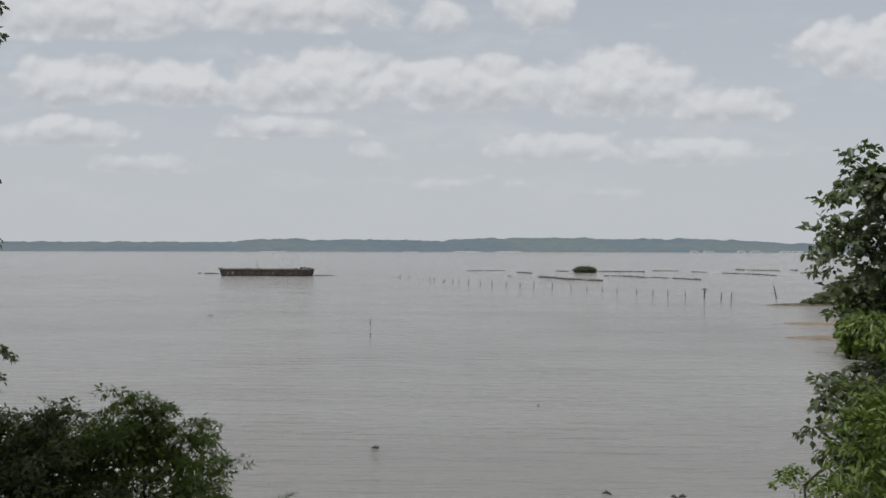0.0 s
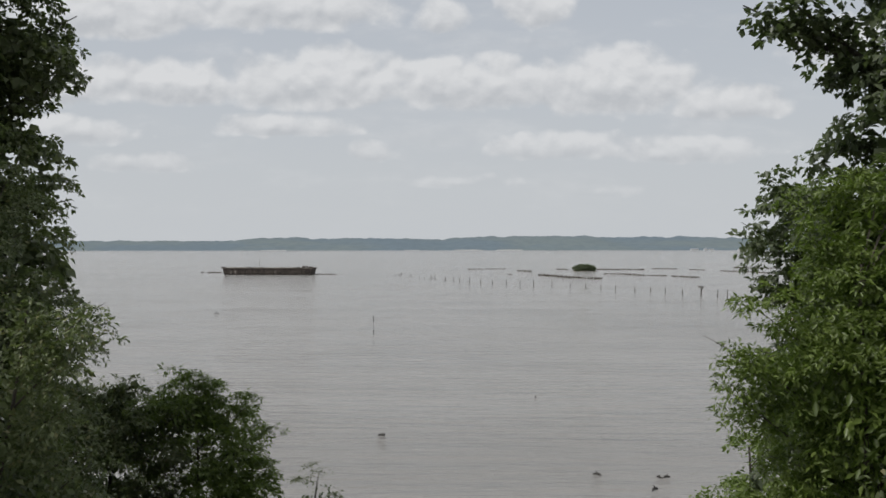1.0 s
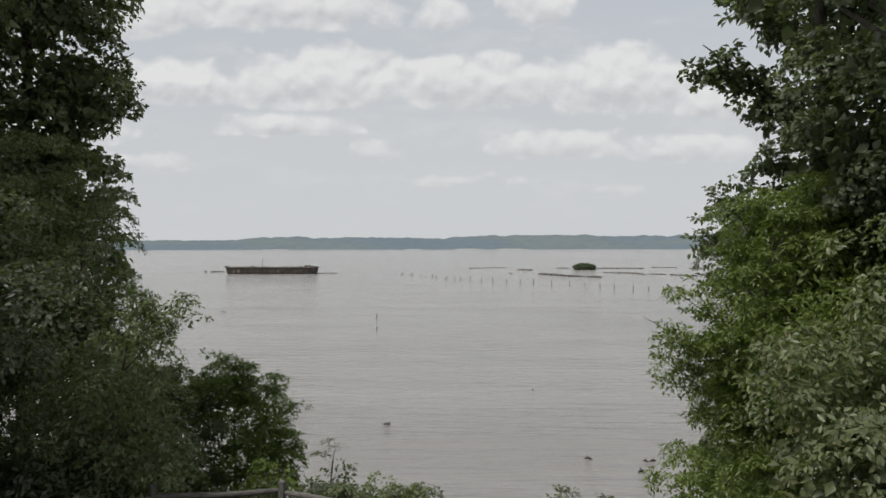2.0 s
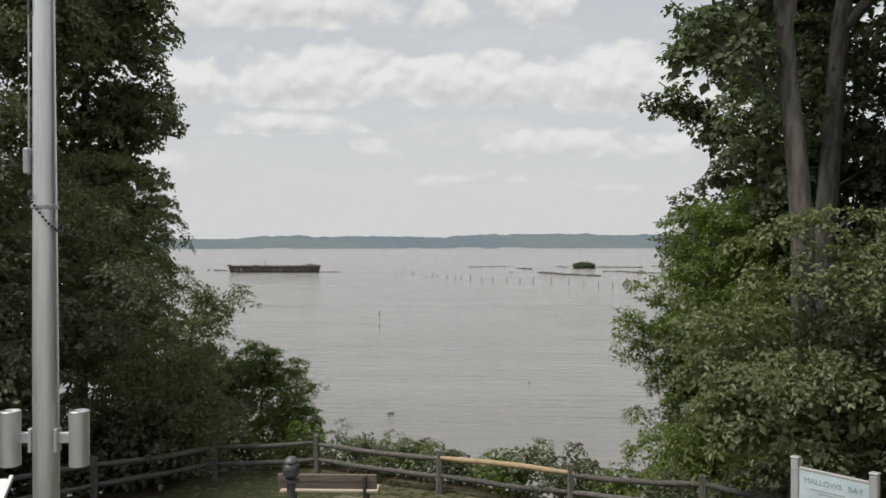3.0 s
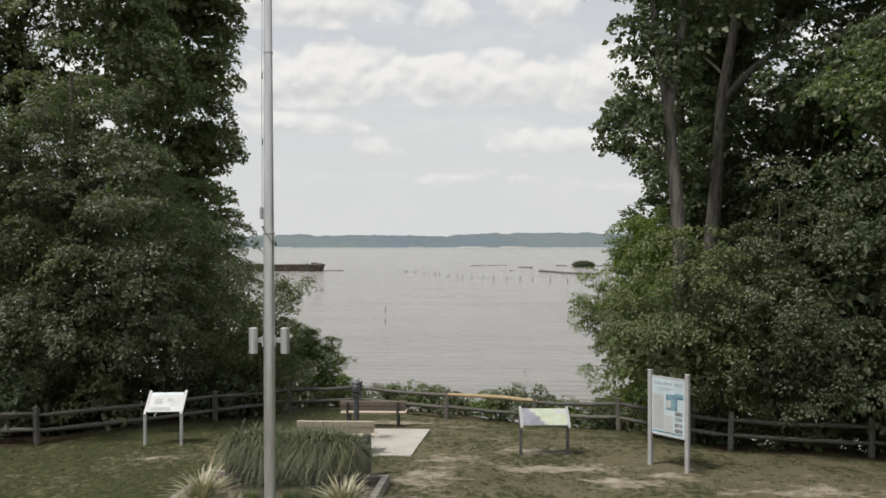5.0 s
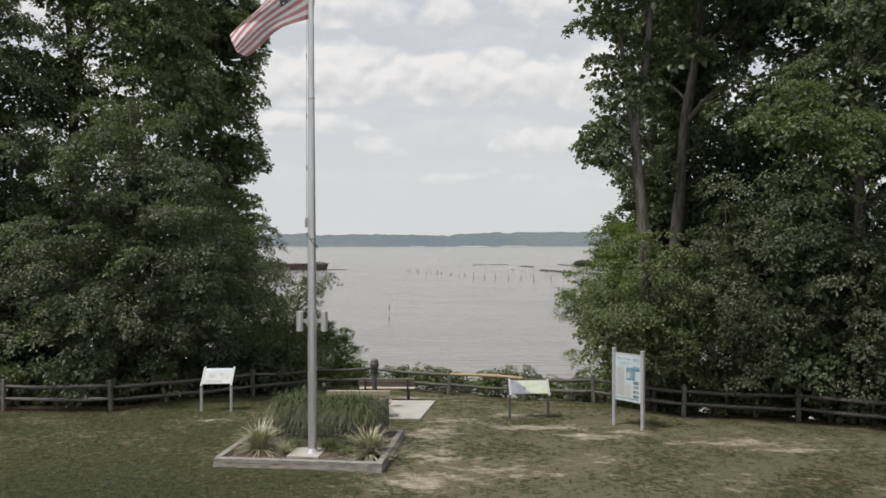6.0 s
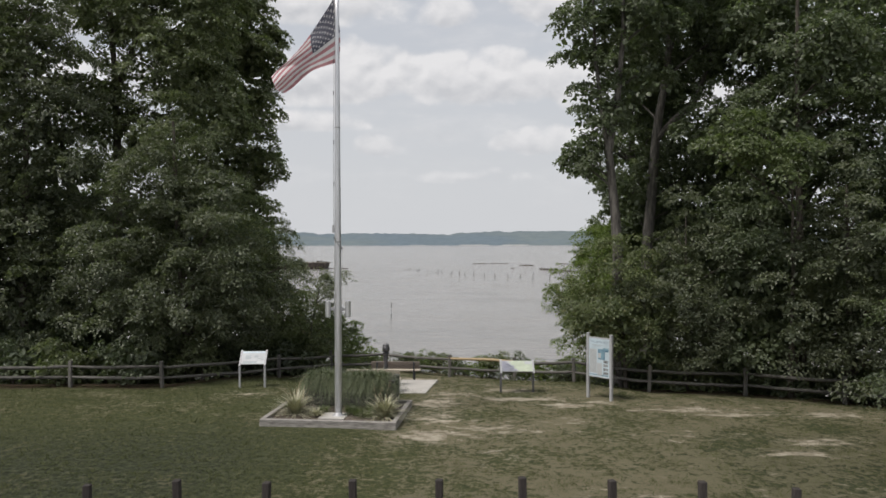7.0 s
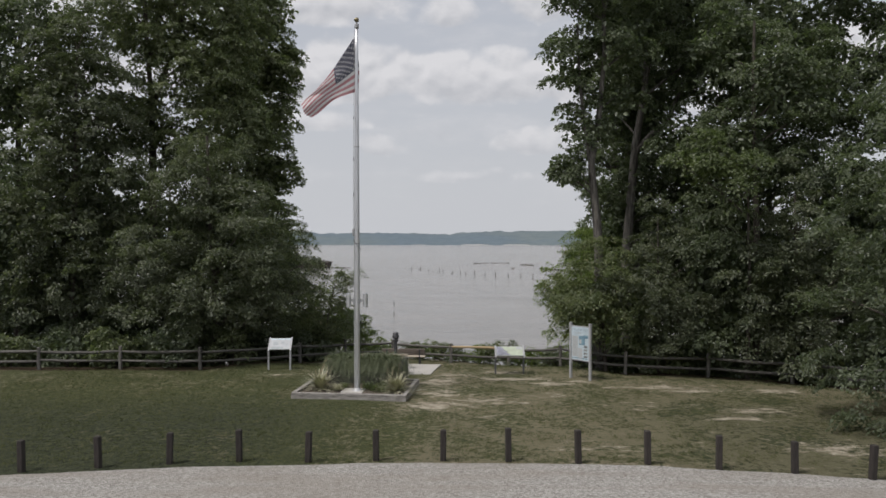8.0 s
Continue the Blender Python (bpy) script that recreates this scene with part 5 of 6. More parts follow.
# ---- the lawn's furniture ----
def build_fence():
    fence = thing("rail_fence", "weathered grey two-rail wooden fence along the bluff", "fence", (0, 0, 0))
    rng = random.Random(21)
    posts = []
    for k, (x, y) in enumerate(FENCE):
        z = ground_z(x, y)
        tall = 0.95 + rng.uniform(-0.03, 0.04)
        bm = bmesh.new()
        turn = Matrix.Rotation(rng.uniform(-0.3, 0.3), 4, "Z") @ Matrix.Rotation(rng.uniform(-0.03, 0.03), 4, "X") @ Matrix.Rotation(rng.uniform(-0.03, 0.03), 4, "Y")
        box(bm, (0.125, 0.11, tall + 0.2), (0, 0, tall / 2 - 0.1), turn, 0.018)
        ob = part("post", bm, POST_WOOD, fence)
        ob.location = (x, y, z)
        posts.append((x, y, z))
    for k, (a, b) in enumerate(zip(posts, posts[1:])):
        for level in (0.38, 0.76):
            fresh = level > 0.7 and abs(a[0] - 0.235) < 0.01
            pa, pb = np.array(a) + (0, 0, level + rng.uniform(-0.03, 0.03)), np.array(b) + (0, 0, level + rng.uniform(-0.03, 0.03))
            out = (pb - pa) / np.linalg.norm(pb - pa)
            pa, pb = pa - out * 0.08, pb + out * 0.08
            line = []
            for s in np.linspace(0, 1, 7):
                q = pa + (pb - pa) * s
                q[2] += (0.01 if fresh else -0.035) * math.sin(math.pi * s) + rng.uniform(-0.012, 0.012)
                r = 0.058 * (0.55 + 0.45 * min(1, 6 * min(s, 1 - s) + 0.2)) * rng.uniform(0.92, 1.08)
                line.append((q - pa, r))
            v, f = tubes([line], 7)
            v = np.array(v)
            ob = raw("rail", v, f, NEW_WOOD if fresh else GREY_WOOD, fence, "fresh tan wooden rail" if fresh else "", flat=False)
            ob.location = pa


build_fence()


def build_bollards():
    rng = random.Random(31)
    spots = [(-9.5, -8.7), (-7.95, -8.3), (-6.42, -7.98), (-4.85, -7.73), (-3.21, -7.74), (-1.6, -7.64), (0.0, -7.65), (1.55, -7.73), (3.18, -7.88), (4.77, -8.02), (6.33, -8.28), (7.91, -8.62), (9.43, -9.0), (11.0, -9.4), (-11.05, -9.12)]
    shape = bmesh.new()
    box(shape, (0.135, 0.135, 0.95), (0, 0, 0.285), None, 0.012)
    mesh = bpy.data.meshes.new("post")
    shape.to_mesh(mesh)
    shape.free()
    mesh.materials.append(DARK_TIMBER)
    for x, y in spots:
        ob = thing("wooden_bollard", "dark square wooden bollard at the gravel's edge", "bollard", (x, y, ground_z(x, y) + rng.uniform(-0.04, 0.04)), rng.uniform(-0.2, 0.2), "bollards along the drive")
        ob.matrix_basis = ob.matrix_basis @ Matrix.Rotation(rng.uniform(-0.035, 0.035), 4, "Y") @ Matrix.Rotation(rng.uniform(-0.03, 0.03), 4, "X")
        p = new("post", mesh)
        p.parent = ob


build_bollards()


def flat_plate(name, wide, tall, x, z, off, material, parent, label="", thick=0.003):
    """A thin printed plate on a board that faces -y."""
    return part(name, box(bmesh.new(), (wide, thick, tall), (x, -off, z), bevel=0), material, parent, label)


def lettering(name, words, size, at, turn, material, parent, label):
    curve = bpy.data.curves.new(name, "FONT")
    curve.body, curve.size, curve.align_x, curve.extrude = words, size, "CENTER", 0.001
    temp = new("temp", curve)
    mesh = bpy.data.meshes.new_from_object(temp.evaluated_get(bpy.context.evaluated_depsgraph_get()))
    bpy.data.objects.remove(temp)
    mesh.materials.clear()
    mesh.materials.append(material)
    ob = new(name, mesh)
    ob.parent = parent
    ob.matrix_basis = Matrix.Translation(at) @ turn
    return tagged(ob, label)


def build_upright_sign():
    a, b = Vector((4.80, 3.2, 0)), Vector((5.41, 2.52, 0))
    mid, wide = (a + b) / 2, (b - a).length
    z = ground_z(mid.x, mid.y)
    sign = thing("information_board", "upright pale blue information board on grey metal posts", "sign", (mid.x, mid.y, z), math.atan2(b.y - a.y, b.x - a.x))
    for x in (-wide / 2, wide / 2):
        part("post", box(bmesh.new(), (0.095, 0.095, 2.2), (x, 0, 1.0), bevel=0.012), PALE_METAL, sign)
        part("post_cap", box(bmesh.new(), (0.105, 0.105, 0.03), (x, 0, 2.115), bevel=0.008), PALE_METAL, sign)
    w = wide - 0.1
    board = part("board", box(bmesh.new(), (w, 0.045, 1.27), (0, 0, 1.36), bevel=0.004), SKY_PRINT, sign, "pale blue printed board")
    part("frame", box(bmesh.new(), (w, 0.055, 0.03), (0, 0, 1.995), bevel=0.004), PALE_METAL, sign)
    part("frame", box(bmesh.new(), (w, 0.055, 0.03), (0, 0, 0.72), bevel=0.004), PALE_METAL, sign)
    for words, x in (("MALLOWS", -0.12), ("BAY", 0.255)):
        lettering("title", words, 0.094, (x, -0.0265, 1.835), Matrix.Rotation(radians(90), 4, "X"), INK, board, "grey-blue capital title")
    flat_plate("text_panel", w * 0.34, 0.78, -w * 0.29, 1.23, 0.0255, WHITE_PRINT, board, "white panel of small text")
    flat_plate("text_panel", w * 0.24, 0.40, w * 0.02, 0.98, 0.0255, WHITE_PRINT, board)
    flat_plate("map", w * 0.34, 0.34, w * 0.11, 1.47, 0.0255, MAP_BLUE, board, "blue map of the bay")
    flat_plate("map_land", w * 0.13, 0.16, w * 0.02, 1.43, 0.0285, WHITE_PRINT, board)
    flat_plate("photo", w * 0.26, 0.12, w * 0.33, 1.62, 0.027, MAP_BLUE, board)
    for z0 in (1.24, 1.12, 0.99, 0.87):
        flat_plate("photo", w * 0.22, 0.085, w * 0.32, z0, 0.0255, PHOTO, board, "small grey photograph")
    flat_plate("footer", w * 0.9, 0.03, -w * 0.02, 0.79, 0.0255, MAP_BLUE, board)
    for k in range(22):
        flat_plate("text_line", w * (0.29 if k % 5 else 0.18), 0.012, -w * 0.29, 1.58 - 0.033 * k, 0.0285, GREY_INK, board, thick=0.002)
    for k in range(2):
        flat_plate("subtitle", w * (0.5 - 0.2 * k), 0.014, -w * 0.08, 1.765 - 0.035 * k, 0.0255, GREY_INK, board)


build_upright_sign()


def build_low_sign(label, a, b, low, high, back, legs, map_style, leg_in=0.0):
    a, b = Vector((*a, 0)), Vector((*b, 0))
    mid, wide = (a + b) / 2, (b - a).length
    z = ground_z(mid.x, mid.y)
    sign = thing("wayside_sign", label, "sign", (mid.x, mid.y, z), math.atan2(b.y - a.y, b.x - a.x))
    slope = math.atan2(high - low, back)
    long = math.hypot(high - low, back)
    for x in (-wide / 2, wide / 2):
        part("leg", box(bmesh.new(), (0.07, 0.07, low + 0.2 + leg_in * math.tan(slope)), (x, leg_in, (low + leg_in * math.tan(slope)) / 2 - 0.1), bevel=0.008), legs, sign)
        part("arm", box(bmesh.new(), (0.06, long + 0.1, 0.06), (x, back / 2, (low + high) / 2), Matrix.Rotation(slope, 4, "X"), 0.006), PALE_METAL, sign)
    turn = Matrix.Translation((0, back / 2, (low + high) / 2 + 0.01)) @ Matrix.Rotation(slope, 4, "X")
    board = part("board", box(bmesh.new(), (wide - 0.06, long - 0.04, 0.03), (0, 0, 0), bevel=0.003), WHITE_PRINT, sign, "pale printed panel")
    board.matrix_basis = turn
    w, t = wide - 0.06, long - 0.04

    def patch(name, x, y, pw, pt, material, lift, words=""):
        part(name, box(bmesh.new(), (pw, pt, 0.002), (x, y, 0.0155 + lift), bevel=0), material, board, words)

    if map_style:
        patch("map_land", w * 0.12, 0, w * 0.74, t * 0.96, LAND_PRINT, 0, "yellow-green map land")
        bm = bmesh.new()
        ring = [(-0.49, -0.47), (0.05, -0.47), (-0.02, -0.3), (-0.12, -0.2), (-0.08, 0.0), (-0.22, 0.1), (-0.2, 0.25), (-0.36, 0.33), (-0.3, 0.47), (-0.49, 0.47)]
        top = [bm.verts.new((x * w, y * t, 0.021)) for x, y in ring]
        face = bm.faces.new(top)
        bmesh.ops.extrude_face_region(bm, geom=[face])
        part("map_water", bm, BAY_PRINT, board, "lavender map water")
        patch("legend", w * 0.36, t * 0.30, w * 0.22, t * 0.26, WHITE_PRINT, 0.003)
    else:
        patch("header", 0, t * 0.41, w * 0.97, t * 0.13, SKY_PRINT, 0, "blue header band")
        patch("sketch", -w * 0.22, t * 0.04, w * 0.24, t * 0.30, GREY_INK, 0, "faint grey drawing")
        patch("sketch", w * 0.12, t * 0.10, w * 0.16, t * 0.18, GREY_INK, 0)
        patch("photo_strip", -w * 0.12, -t * 0.36, w * 0.6, t * 0.18, GREY_INK, 0, "strip of small grey pictures")
        for k in range(5):
            patch("text_line", w * 0.3, t * (0.05 - 0.06 * k), w * 0.28, t * 0.018, GREY_INK, 0)


build_low_sign("low slanted wayside sign with a pale printed panel", (-7.16, 4.68), (-6.29, 4.74), 0.79, 1.21, 0.46, PALE_METAL, False)
build_low_sign("low slanted wayside sign with a yellow-green map", (1.96, 3.66), (3.06, 3.66), 0.72, 1.05, 0.40, DARK_METAL, True, 0.26)


def build_bench(label, at, turn, wide, plank_a, plank_b, posts=True):
    bench = thing("bench", label, "bench", at, turn)
    for k, z in enumerate((0.612, 0.763)):
        part("back_plank", box(bmesh.new(), (wide, 0.045, 0.145), (0, 0.0 - 0.03 * k, z), Matrix.Rotation(radians(8), 4, "X"), 0.008), plank_a, bench)
    for k in range(3):
        part("seat_plank", box(bmesh.new(), (wide, 0.135, 0.045), (0, 0.14 + 0.15 * k, 0.445), bevel=0.008), plank_b, bench)
    for x in (-wide * 0.38, wide * 0.38):
        part("leg", box(bmesh.new(), (0.06, 0.07, 0.98 if posts else 0.62), (x, -0.045 if posts else 0.03, 0.34 if posts else 0.16), Matrix.Rotation(radians(4), 4, "X"), 0.006), STEEL, bench)
        part("seat_bracket", box(bmesh.new(), (0.05, 0.55, 0.05), (x, 0.22, 0.395), bevel=0.005), STEEL, bench)
        part("leg", box(bmesh.new(), (0.055, 0.055, 0.6), (x, 0.44, 0.1), bevel=0.005), STEEL, bench)


build_bench("brown plank bench facing the river", (-1.93, 8.25, ground_z(-1.93, 8.25) - 0.06), radians(-2), 1.93, BROWN_PLANK, TAN_PLANK)
build_bench("tan plank bench on the concrete pad", (-2.41, 4.15, pad_z(4.15) - 0.03), radians(-2), 1.84, TAN_PLANK, TAN_PLANK, False)


def build_pad():
    bm = bmesh.new()
    corners = [(-0.22, 6.75), (-0.62, 4.04), (-3.95, 4.15), (-3.62, 6.88)]
    top = [bm.verts.new((x, y, pad_z(y))) for x, y in corners]
    face = bm.faces.new(top[::-1])
    got = bmesh.ops.extrude_face_region(bm, geom=[face])
    bmesh.ops.translate(bm, verts=[v for v in got["geom"] if isinstance(v, bmesh.types.BMVert)], vec=(0, 0, -0.3))
    bmesh.ops.recalc_face_normals(bm, faces=bm.faces[:])
    tagged(link_mesh("pavement", bm, CONCRETE), "pale concrete pad under the bench and telescope", "pavement", kind="structure")


build_pad()


def build_scope():
    s = thing("viewing_telescope", "dark grey pedestal viewing telescope on the pad", "telescope", (-2.08, 5.53, pad_z(5.53) - 0.002), radians(10))
    part("base_flange", lathe(bmesh.new(), ((0.17, 0.0), (0.17, 0.03), (0.11, 0.05), (0.1, 0.07))), STEEL, s)
    part("pedestal", rod(bmesh.new(), (0, 0, 0.04), (0, 0, 1.16), 0.072, 0.068, 18), STEEL, s)
    part("yoke", lathe(bmesh.new(), ((0.07, 1.12), (0.125, 1.15), (0.135, 1.2), (0.09, 1.22))), STEEL, s)
    part("viewer_head", box(bmesh.new(), (0.25, 0.30, 0.24), (0, 0, 1.34), None, 0.06), STEEL, s, "rounded steel viewer head", flat=False)
    part("viewer_dome", lathe(bmesh.new(), ((0.125, 1.44), (0.11, 1.49), (0.06, 1.535), (0.015, 1.55)), sides=16), DARK_METAL, s, flat=False)
    part("eyepiece", rod(bmesh.new(), (0.0, -0.14, 1.35), (0.0, -0.21, 1.35), 0.05, 0.045, 12), STEEL, s)
    part("lens_tube", rod(bmesh.new(), (0.0, 0.14, 1.35), (0.0, 0.24, 1.35), 0.07, 0.075, 14), STEEL, s)


build_scope()


def build_flagpole():
    x, y, z0 = -3.0, 0.0, 0.10
    pole = thing("flagpole", "tall tapered silver flagpole with a gold ball", "flagpole", (x, y, z0))
    profile = [(0.105, 0.0)] + [(0.102 - 0.05 * max(0.0, (h - 3.5)) / 9.0, h) for h in np.linspace(0.02, 12.4, 14)]
    part("shaft", lathe(bmesh.new(), profile, sides=28), ALUMINIUM, pole, flat=False)
    part("base_collar", lathe(bmesh.new(), ((0.2, 0.0), (0.2, 0.02), (0.15, 0.05), (0.115, 0.08), (0.106, 0.12)), sides=28), PALE_METAL, pole, flat=False)
    part("joint_ring", lathe(bmesh.new(), ((0.100, 5.02), (0.104, 5.03), (0.104, 5.05), (0.100, 5.06)), sides=28), PALE_METAL, pole)
    part("joint_ring", lathe(bmesh.new(), ((0.080, 8.3), (0.083, 8.31), (0.083, 8.33), (0.079, 8.34)), sides=28), PALE_METAL, pole)
    part("truck", lathe(bmesh.new(), ((0.05, 12.33), (0.075, 12.35), (0.075, 12.47), (0.03, 12.5), (0.02, 12.56)), sides=18), PALE_METAL, pole)
    bm = bmesh.new()
    bmesh.ops.create_uvsphere(bm, u_segments=16, v_segments=10, radius=0.085, matrix=Matrix.Translation((0, 0, 12.62)))
    part("ball", bm, GOLD, pole, "dull gold ball finial", flat=False)
    # two up-and-down lamps on side arms
    for side in (-1, 1):
        lamp = part("lamp", lathe(bmesh.new(), ((0.05, 2.87), (0.080, 2.875), (0.080, 3.33), (0.073, 3.335), (0.068, 3.32)), (side * 0.288, -0.02, 0), 32), ALUMINIUM, pole, "brushed metal cylinder lamp")
        part("arm", box(bmesh.new(), (0.17, 0.05, 0.09), (side * 0.16, -0.02, 3.11), bevel=0.006), PALE_METAL, lamp)
        part("bracket", box(bmesh.new(), (0.03, 0.09, 0.2), (side * 0.106, -0.02, 3.09), bevel=0.005), PALE_METAL, lamp)
    part("halyard_box", box(bmesh.new(), (0.055, 0.07, 0.22), (-0.125, -0.03, 5.42), bevel=0.012), PALE_METAL, pole)
    # beaded retainer round the shaft, below the box
    bm = bmesh.new()
    for k in range(34):
        t = 2 * math.pi * k / 34
        p = (0.125 * math.cos(t) + 0.01, 0.125 * math.sin(t), 5.0 - 0.17 * math.cos(t))
        bmesh.ops.create_icosphere(bm, subdivisions=1, radius=0.014, matrix=Matrix.Translation(p))
    part("retainer_beads", bm, STEEL, pole, "dark beaded ring round the pole")
    v, f = tubes([[(np.array((-0.115, -0.03, 5.3)), 0.008), (np.array((-0.11, -0.03, 8)), 0.007), (np.array((-0.075, -0.02, 12.3)), 0.006)]], 5)
    raw("halyard", v, f, PALE_METAL, pole)
    for h in (6.7, 7.9, 9.3, 10.2):
        part("snap_hook", box(bmesh.new(), (0.02, 0.02, 0.12), (-0.1, -0.05, h), bevel=0.004), STEEL, pole)


build_flagpole()


def build_flag():
    """Striped flag hanging half furled from the head of the pole."""
    flag = thing("flag", "red and white striped flag with a starred blue canton", "flag", (-3.0, 0.0, 0.1))
    cols, rows = 40, 26

    def cloth(s, t, off=0.0):
        top = Vector((-0.10 - 1.72 * s, 0, 12.0 - 2.26 * s - 0.10 * math.sin(math.pi * s)))
        low = Vector((0.06 - 1.62 * s, 0, 10.22 - 0.84 * s + 0.08 * math.sin(math.pi * s)))
        p = top.lerp(low, t)
        p.x -= 0.16 * math.sin(math.pi * t) * s - 0.10 * math.sin(math.pi * t) * (1 - s)
        p.y = -0.02 + 0.20 * s * math.sin(5.2 * s + 3.0 * t + 0.5) + 0.12 * s * math.sin(9 * t + 4 * s) + off
        p.z += 0.05 * s * math.sin(7 * s + 5 * t)
        return p

    def sheet(name, cells, material, label=""):
        bm = bmesh.new()
        made = {}

        def vert(i, j):
            if (i, j) not in made:
                made[i, j] = bm.verts.new(cloth(i / cols, j / rows))
            return made[i, j]

        for i, j in cells:
            bm.faces.new((vert(i, j), vert(i + 1, j), vert(i + 1, j + 1), vert(i, j + 1)))
        return part(name, bm, material, flag, label, flat=False)

    for k in range(13):
        cells = [(i, j) for j in (2 * k, 2 * k + 1) for i in range(cols) if not (i < 16 and k < 7)]
        sheet("stripe", cells, FLAG_WHITE if k % 2 else FLAG_RED, "white stripe" if k % 2 else "red stripe")
    canton = sheet("canton", [(i, j) for i in range(16) for j in range(14)], FLAG_BLUE, "dark blue canton")
    bm = bmesh.new()
    for r in range(9):
        for c in range(6 if r % 2 == 0 else 5):
            s, t = 0.4 * (c + (0.5 if r % 2 == 0 else 1.0)) / 6, 7 / 13 * (r + 0.7) / 9.4
            for off in (-0.008, 0.008):
                ring = []
                for k in range(10):
                    a, rad = math.pi * k / 5, (0.058 if k % 2 == 0 else 0.024)
                    ring.append(bm.verts.new(cloth(s + rad * math.sin(a) / 3.0, t - rad * math.cos(a) / 1.9, off)))
                bm.faces.new(ring)
    part("stars", bm, FLAG_WHITE, canton, "white stars")
    part("header", rod(bmesh.new(), (-0.085, -0.02, 12.02), (0.06, -0.02, 10.2), 0.014, 0.014, 6), FLAG_WHITE, flag)


build_flag()


# ---- planter ----
TURN = radians(-6.0)
PLANTER = Matrix.Translation((-3.0, 0.81, 0)) @ Matrix.Rotation(TURN, 4, "Z")


def in_planter(x, y, z=0.0):
    return PLANTER @ Vector((x, y, z))


def build_planter():
    bed = thing("planter_bed", "low grey timber planting bed round the flagpole", "planter", in_planter(0, 0), TURN)
    w, d, h, t = 3.86, 3.4, 0.23, 0.14
    back = 1.10
    for wide, x, y in ((w, 0, -d / 2), (0.56, -w / 2 + 0.28, back), (0.56, w / 2 - 0.28, back)):
        for k in range(2):
            part("timber", box(bmesh.new(), (wide, t, h / 2 + 0.05 * (1 - k)), (x + 0.01 * k, y, h / 4 - 0.03 + k * (h / 2 - 0.0) + 0.01 * (1 - k)), bevel=0.01), TIMBER, bed)
    for x in (-w / 2 + t / 2, w / 2 - t / 2):
        for k in range(2):
            part("timber", box(bmesh.new(), (t, d / 2 + back - t, h / 2 + 0.05 * (1 - k)), (x, (back - d / 2) / 2, h / 4 - 0.03 + k * (h / 2) + 0.01 * (1 - k) + 0.002), bevel=0.01), TIMBER, bed)
    bm = bmesh.new()
    bmesh.ops.create_grid(bm, x_segments=40, y_segments=36, size=0.5, matrix=Matrix.Translation((0, (back - d / 2) / 2, 0.1)) @ Matrix.Diagonal((w - 0.2, d / 2 + back - 0.12, 1, 1)))
    for v in bm.verts:
        v.co.z += 0.045 * noise.noise(v.co * 3) + 0.02 * noise.noise(v.co * 11)
    part("soil", bm, SOIL, bed, "dark mulch")
    part("footing", box(bmesh.new(), (0.75, 0.75, 0.16), (-0.04, -0.82, 0.055), bevel=0.012), CONCRETE, bed, "square concrete footing")
    raised = thing("raised_planter", "raised grey timber trough planted with tall grass", "planter", in_planter(0.05, 1.15), TURN)
    w, d, h = 2.62, 1.0, 0.84
    for y in (-d / 2, d / 2):
        for k in range(5):
            part("board", box(bmesh.new(), (w, 0.05, 0.16), (0, y, 0.09 + 0.165 * k), bevel=0.008), POST_WOOD, raised)
    for x in (-w / 2, w / 2):
        for k in range(5):
            part("board", box(bmesh.new(), (0.05, d - 0.06, 0.16), (x, 0, 0.09 + 0.165 * k), bevel=0.008), POST_WOOD, raised)
        for y in (-d / 2, d / 2):
            part("corner_post", rod(bmesh.new(), (x, y, 0), (x, y, h + 0.06), 0.10, 0.095, 12), POST_WOOD, raised, "round corner post")
    part("soil", box(bmesh.new(), (w - 0.06, d - 0.06, 0.05), (0, 0, 0.72), bevel=0), SOIL, raised)


def blades(name, label, at, count, length, arch, wide, material, seed, spread_r=0.12, upright=0.5, category="grass", group="", hang=0.0):
    """A clump of arching blades; hang: how far tips may fall below the root."""
    rng = np.random.default_rng(seed)
    top = thing(name, label, category, at, group=group)
    verts, faces = [], []
    for _ in range(count):
        a = rng.random() * 2 * math.pi
        out = np.array((math.cos(a), math.sin(a), 0.0))
        side = np.array((-math.sin(a), math.cos(a), 0.0))
        root = spread_r * math.sqrt(rng.random()) * np.array((math.cos(a + rng.normal()), math.sin(a + rng.normal()), 0))
        L = length * rng.uniform(0.6, 1.15)
        reach = L * (0.25 + (1 - upright) * rng.random())
        rise = math.sqrt(max(0.05, L * L - reach * reach)) * rng.uniform(0.8, 1.0)
        sag = arch * L * rng.uniform(0.4, 1.2)
        start = len(verts)
        steps = 6
        for k in range(steps):
            s = k / (steps - 1)
            p = root + out * reach * (0.35 * s + 0.65 * s * s) + np.array((0, 0, rise * s * (1.15 - 0.15 * s) - sag * s ** 2.6))
            p[2] = max(p[2], 0.01 - hang + 0.02 * rng.random())
            half = wide * 0.5 * (1 - s ** 1.6) + 0.0008
            verts += [p - side * half, p + side * half]
        for k in range(steps - 1):
            q = start + 2 * k
            faces.append((q, q + 1, q + 3, q + 2))
    raw("foliage", verts, faces, material, top)
    return top


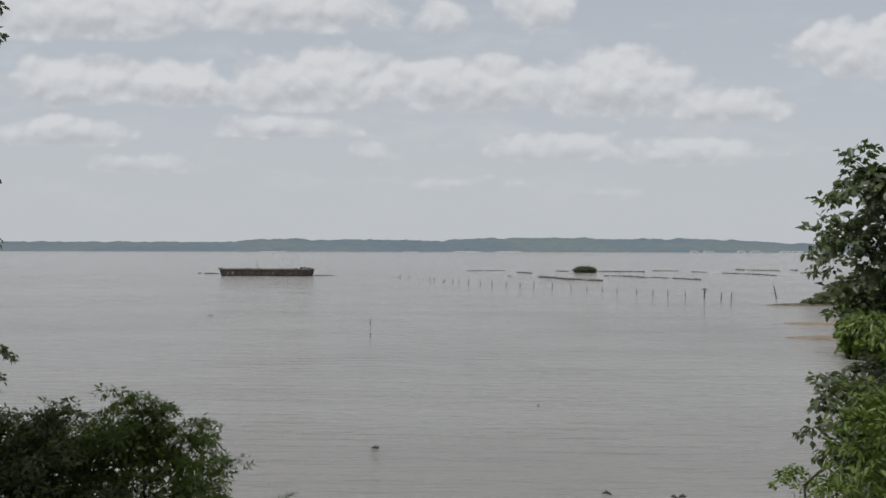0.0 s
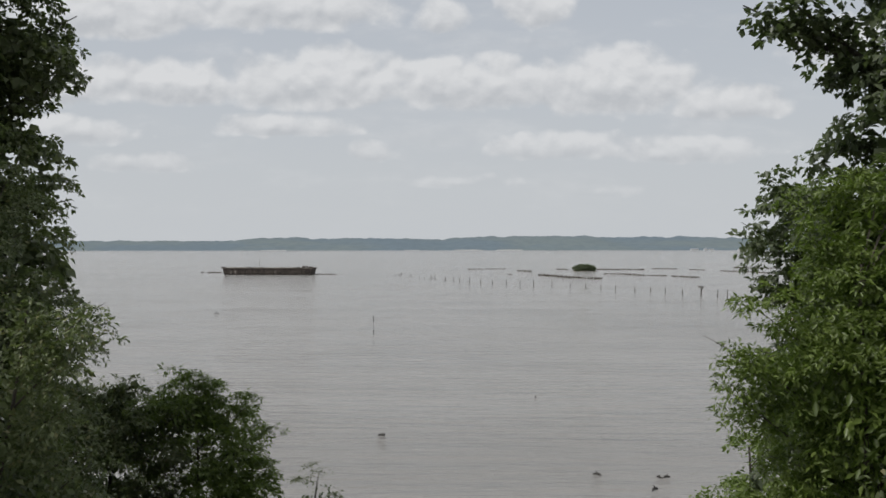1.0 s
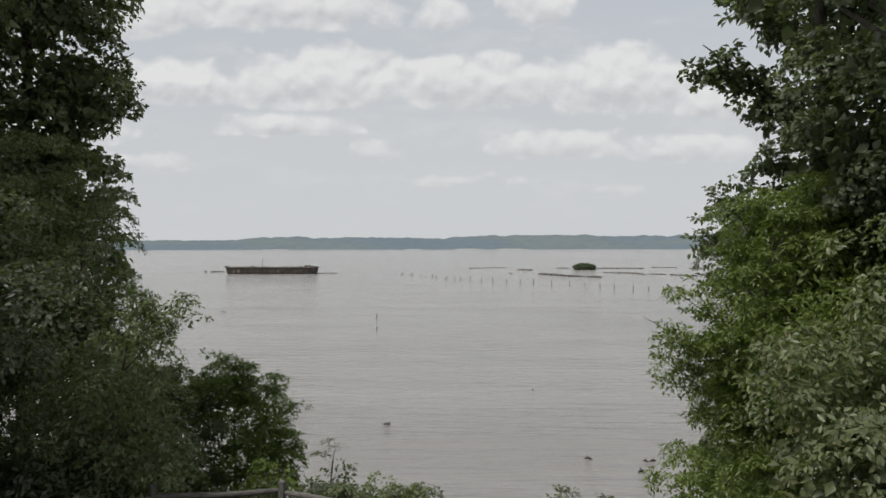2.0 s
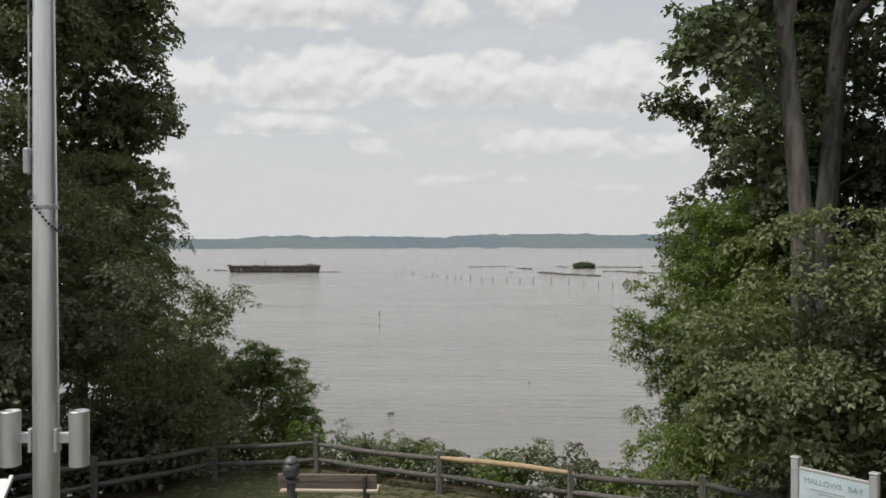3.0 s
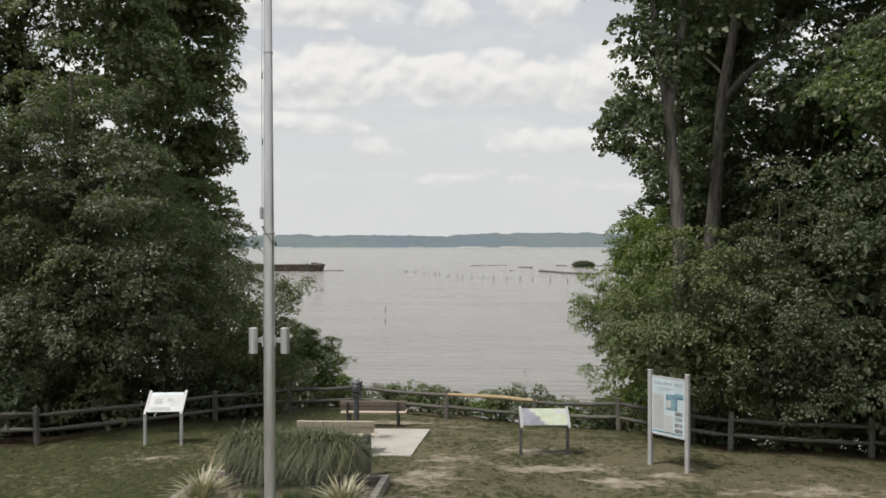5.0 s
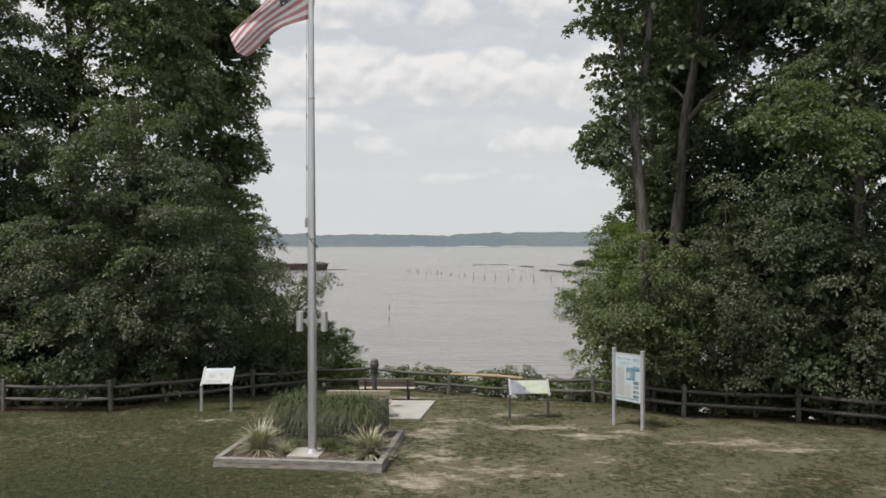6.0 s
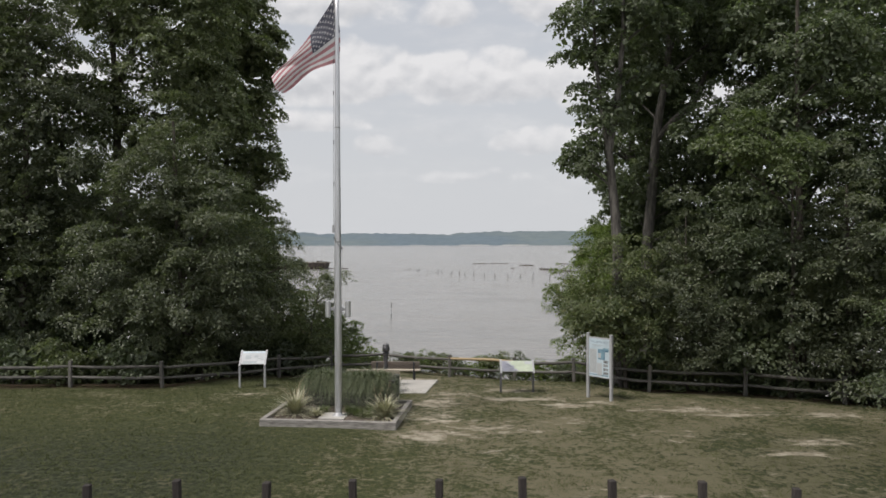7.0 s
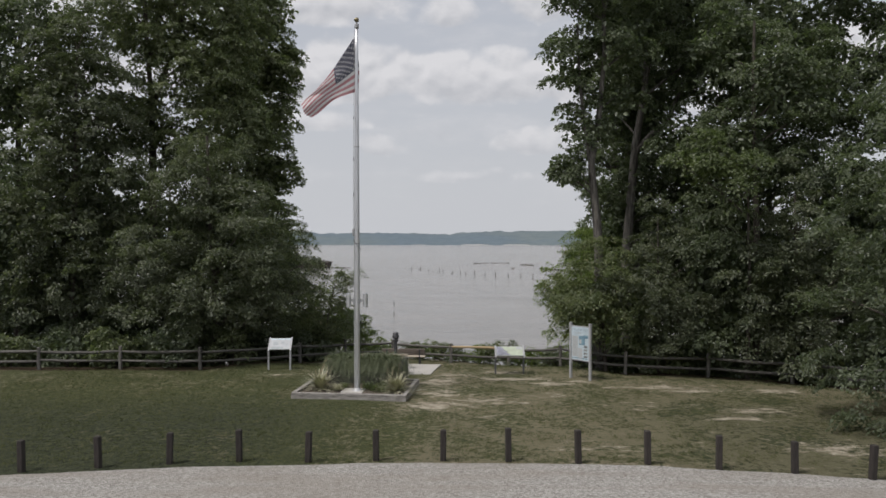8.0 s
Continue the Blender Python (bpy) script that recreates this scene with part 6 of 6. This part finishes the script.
def build_bed_plants():
    for k, (x, y, n, L) in enumerate(((-1.02, 0.86, 950, 0.98), (-0.62, 0.80, 1150, 1.05), (-0.18, 0.86, 900, 0.92), (0.32, 0.82, 1100, 1.02), (0.78, 0.80, 1150, 1.06), (1.08, 0.92, 700, 0.92))):
        blades("fountain_grass", "large clump of arching green fountain grass", in_planter(x, y, 0.74), n, L, 0.95, 0.017, REED, 300 + k, 0.22, 0.25, "ornamental grass", "grass clumps in the planter", 0.66)
    for k, (x, y, s) in enumerate(((-1.22, -0.75, 0.95), (1.45, -0.85, 0.95), (1.5, -0.2, 0.5))):
        blades("yucca", "spiky variegated yucca with cream-edged blades", in_planter(x, y, 0.1), 330 if s > 0.6 else 110, s, 0.24, 0.036, YUCCA, 320 + k, 0.07, 0.1, "yucca", "yuccas in the bed")
    for k, (x, y, s) in enumerate(((-0.62, -0.80, 0.42), (0.62, -0.62, 0.48), (0.35, -0.35, 0.42), (-0.5, -0.35, 0.36), (0.9, -0.3, 0.5), (-1.55, 0.1, 0.4), (0.95, -0.85, 0.4))):
        blades("liriope", "small tuft of yellow-green border grass", in_planter(x, y, 0.09), 260, s, 0.35, 0.014, SHRUB_LEAF if k else YUCCA, 340 + k, 0.12, 0.2, "border grass", "tufts in the bed")
    for k, (x, y) in enumerate(((-1.42, -0.3), (-1.15, -0.2), (1.1, -0.1), (1.25, 0.05))):
        blades("dry_stalk", "few dry tan seed stalks in the bed", in_planter(x, y, 0.1), 6, 1.15, 0.05, 0.014, STRAW, 360 + k, 0.05, 0.85, "dry stalk")


build_planter()
build_bed_plants()


# ---- turf and small ground growth ----
def build_turf():
    """Tufts of a few short blades, thicker on the green side."""
    rng = np.random.default_rng(77)
    m, per = 36000, 6
    x, y = rng.uniform(-16, 14, m), rng.uniform(-8.3, 9.0, m)
    keep = np.array([(y[k] < fence_y(x[k]) + 0.3) and (y[k] > road_edge(x[k]) + 0.1) and noise.noise((x[k] * 1.3, y[k] * 1.3, 3)) + 0.4 * noise.noise((x[k] * 4, y[k] * 4, 1)) > (-0.05 if x[k] > -1.5 else -0.4)
                     and not (-4.1 < x[k] < -0.2 and 4.7 < y[k] < 7.5) and not (-5.1 < x[k] < -0.75 and -1.1 < y[k] < 2.9) for k in range(m)])
    for cx, cy, a, b, amount in WORN:
        keep &= ~((((x - cx) / a) ** 2 + ((y - cy) / b) ** 2 < 0.9) & (rng.random(m) < amount + 0.15))
    x, y = x[keep], y[keep]
    z = np.array([ground_z(a, b) for a, b in zip(x, y)])
    own = np.repeat(np.arange(len(x)), per)
    n = len(own)
    ang, h = rng.random(n) * 2 * np.pi, rng.uniform(0.03, 0.07, n) * rng.uniform(0.7, 1.35, len(x))[own]
    out = np.stack([np.cos(ang), np.sin(ang), np.zeros(n)], 1)
    side = np.stack([-np.sin(ang), np.cos(ang), np.zeros(n)], 1)
    p = np.stack([x[own], y[own], z[own] - 0.01], 1) + rng.normal(size=(n, 3)) * np.array((0.05, 0.05, 0.0))
    v = np.empty((n, 3, 3), np.float32)
    v[:, 0], v[:, 1] = p - side * 0.008, p + side * 0.008
    v[:, 2] = p + out * h[:, None] + np.array((0, 0, 0.9)) * h[:, None]
    faces = np.arange(n * 3, dtype=np.int32).reshape(-1, 3)
    tagged(raw("turf", v.reshape(-1, 3), faces, TURF), "short uneven tufts of mown grass", "grass", kind="stuff")


build_turf()
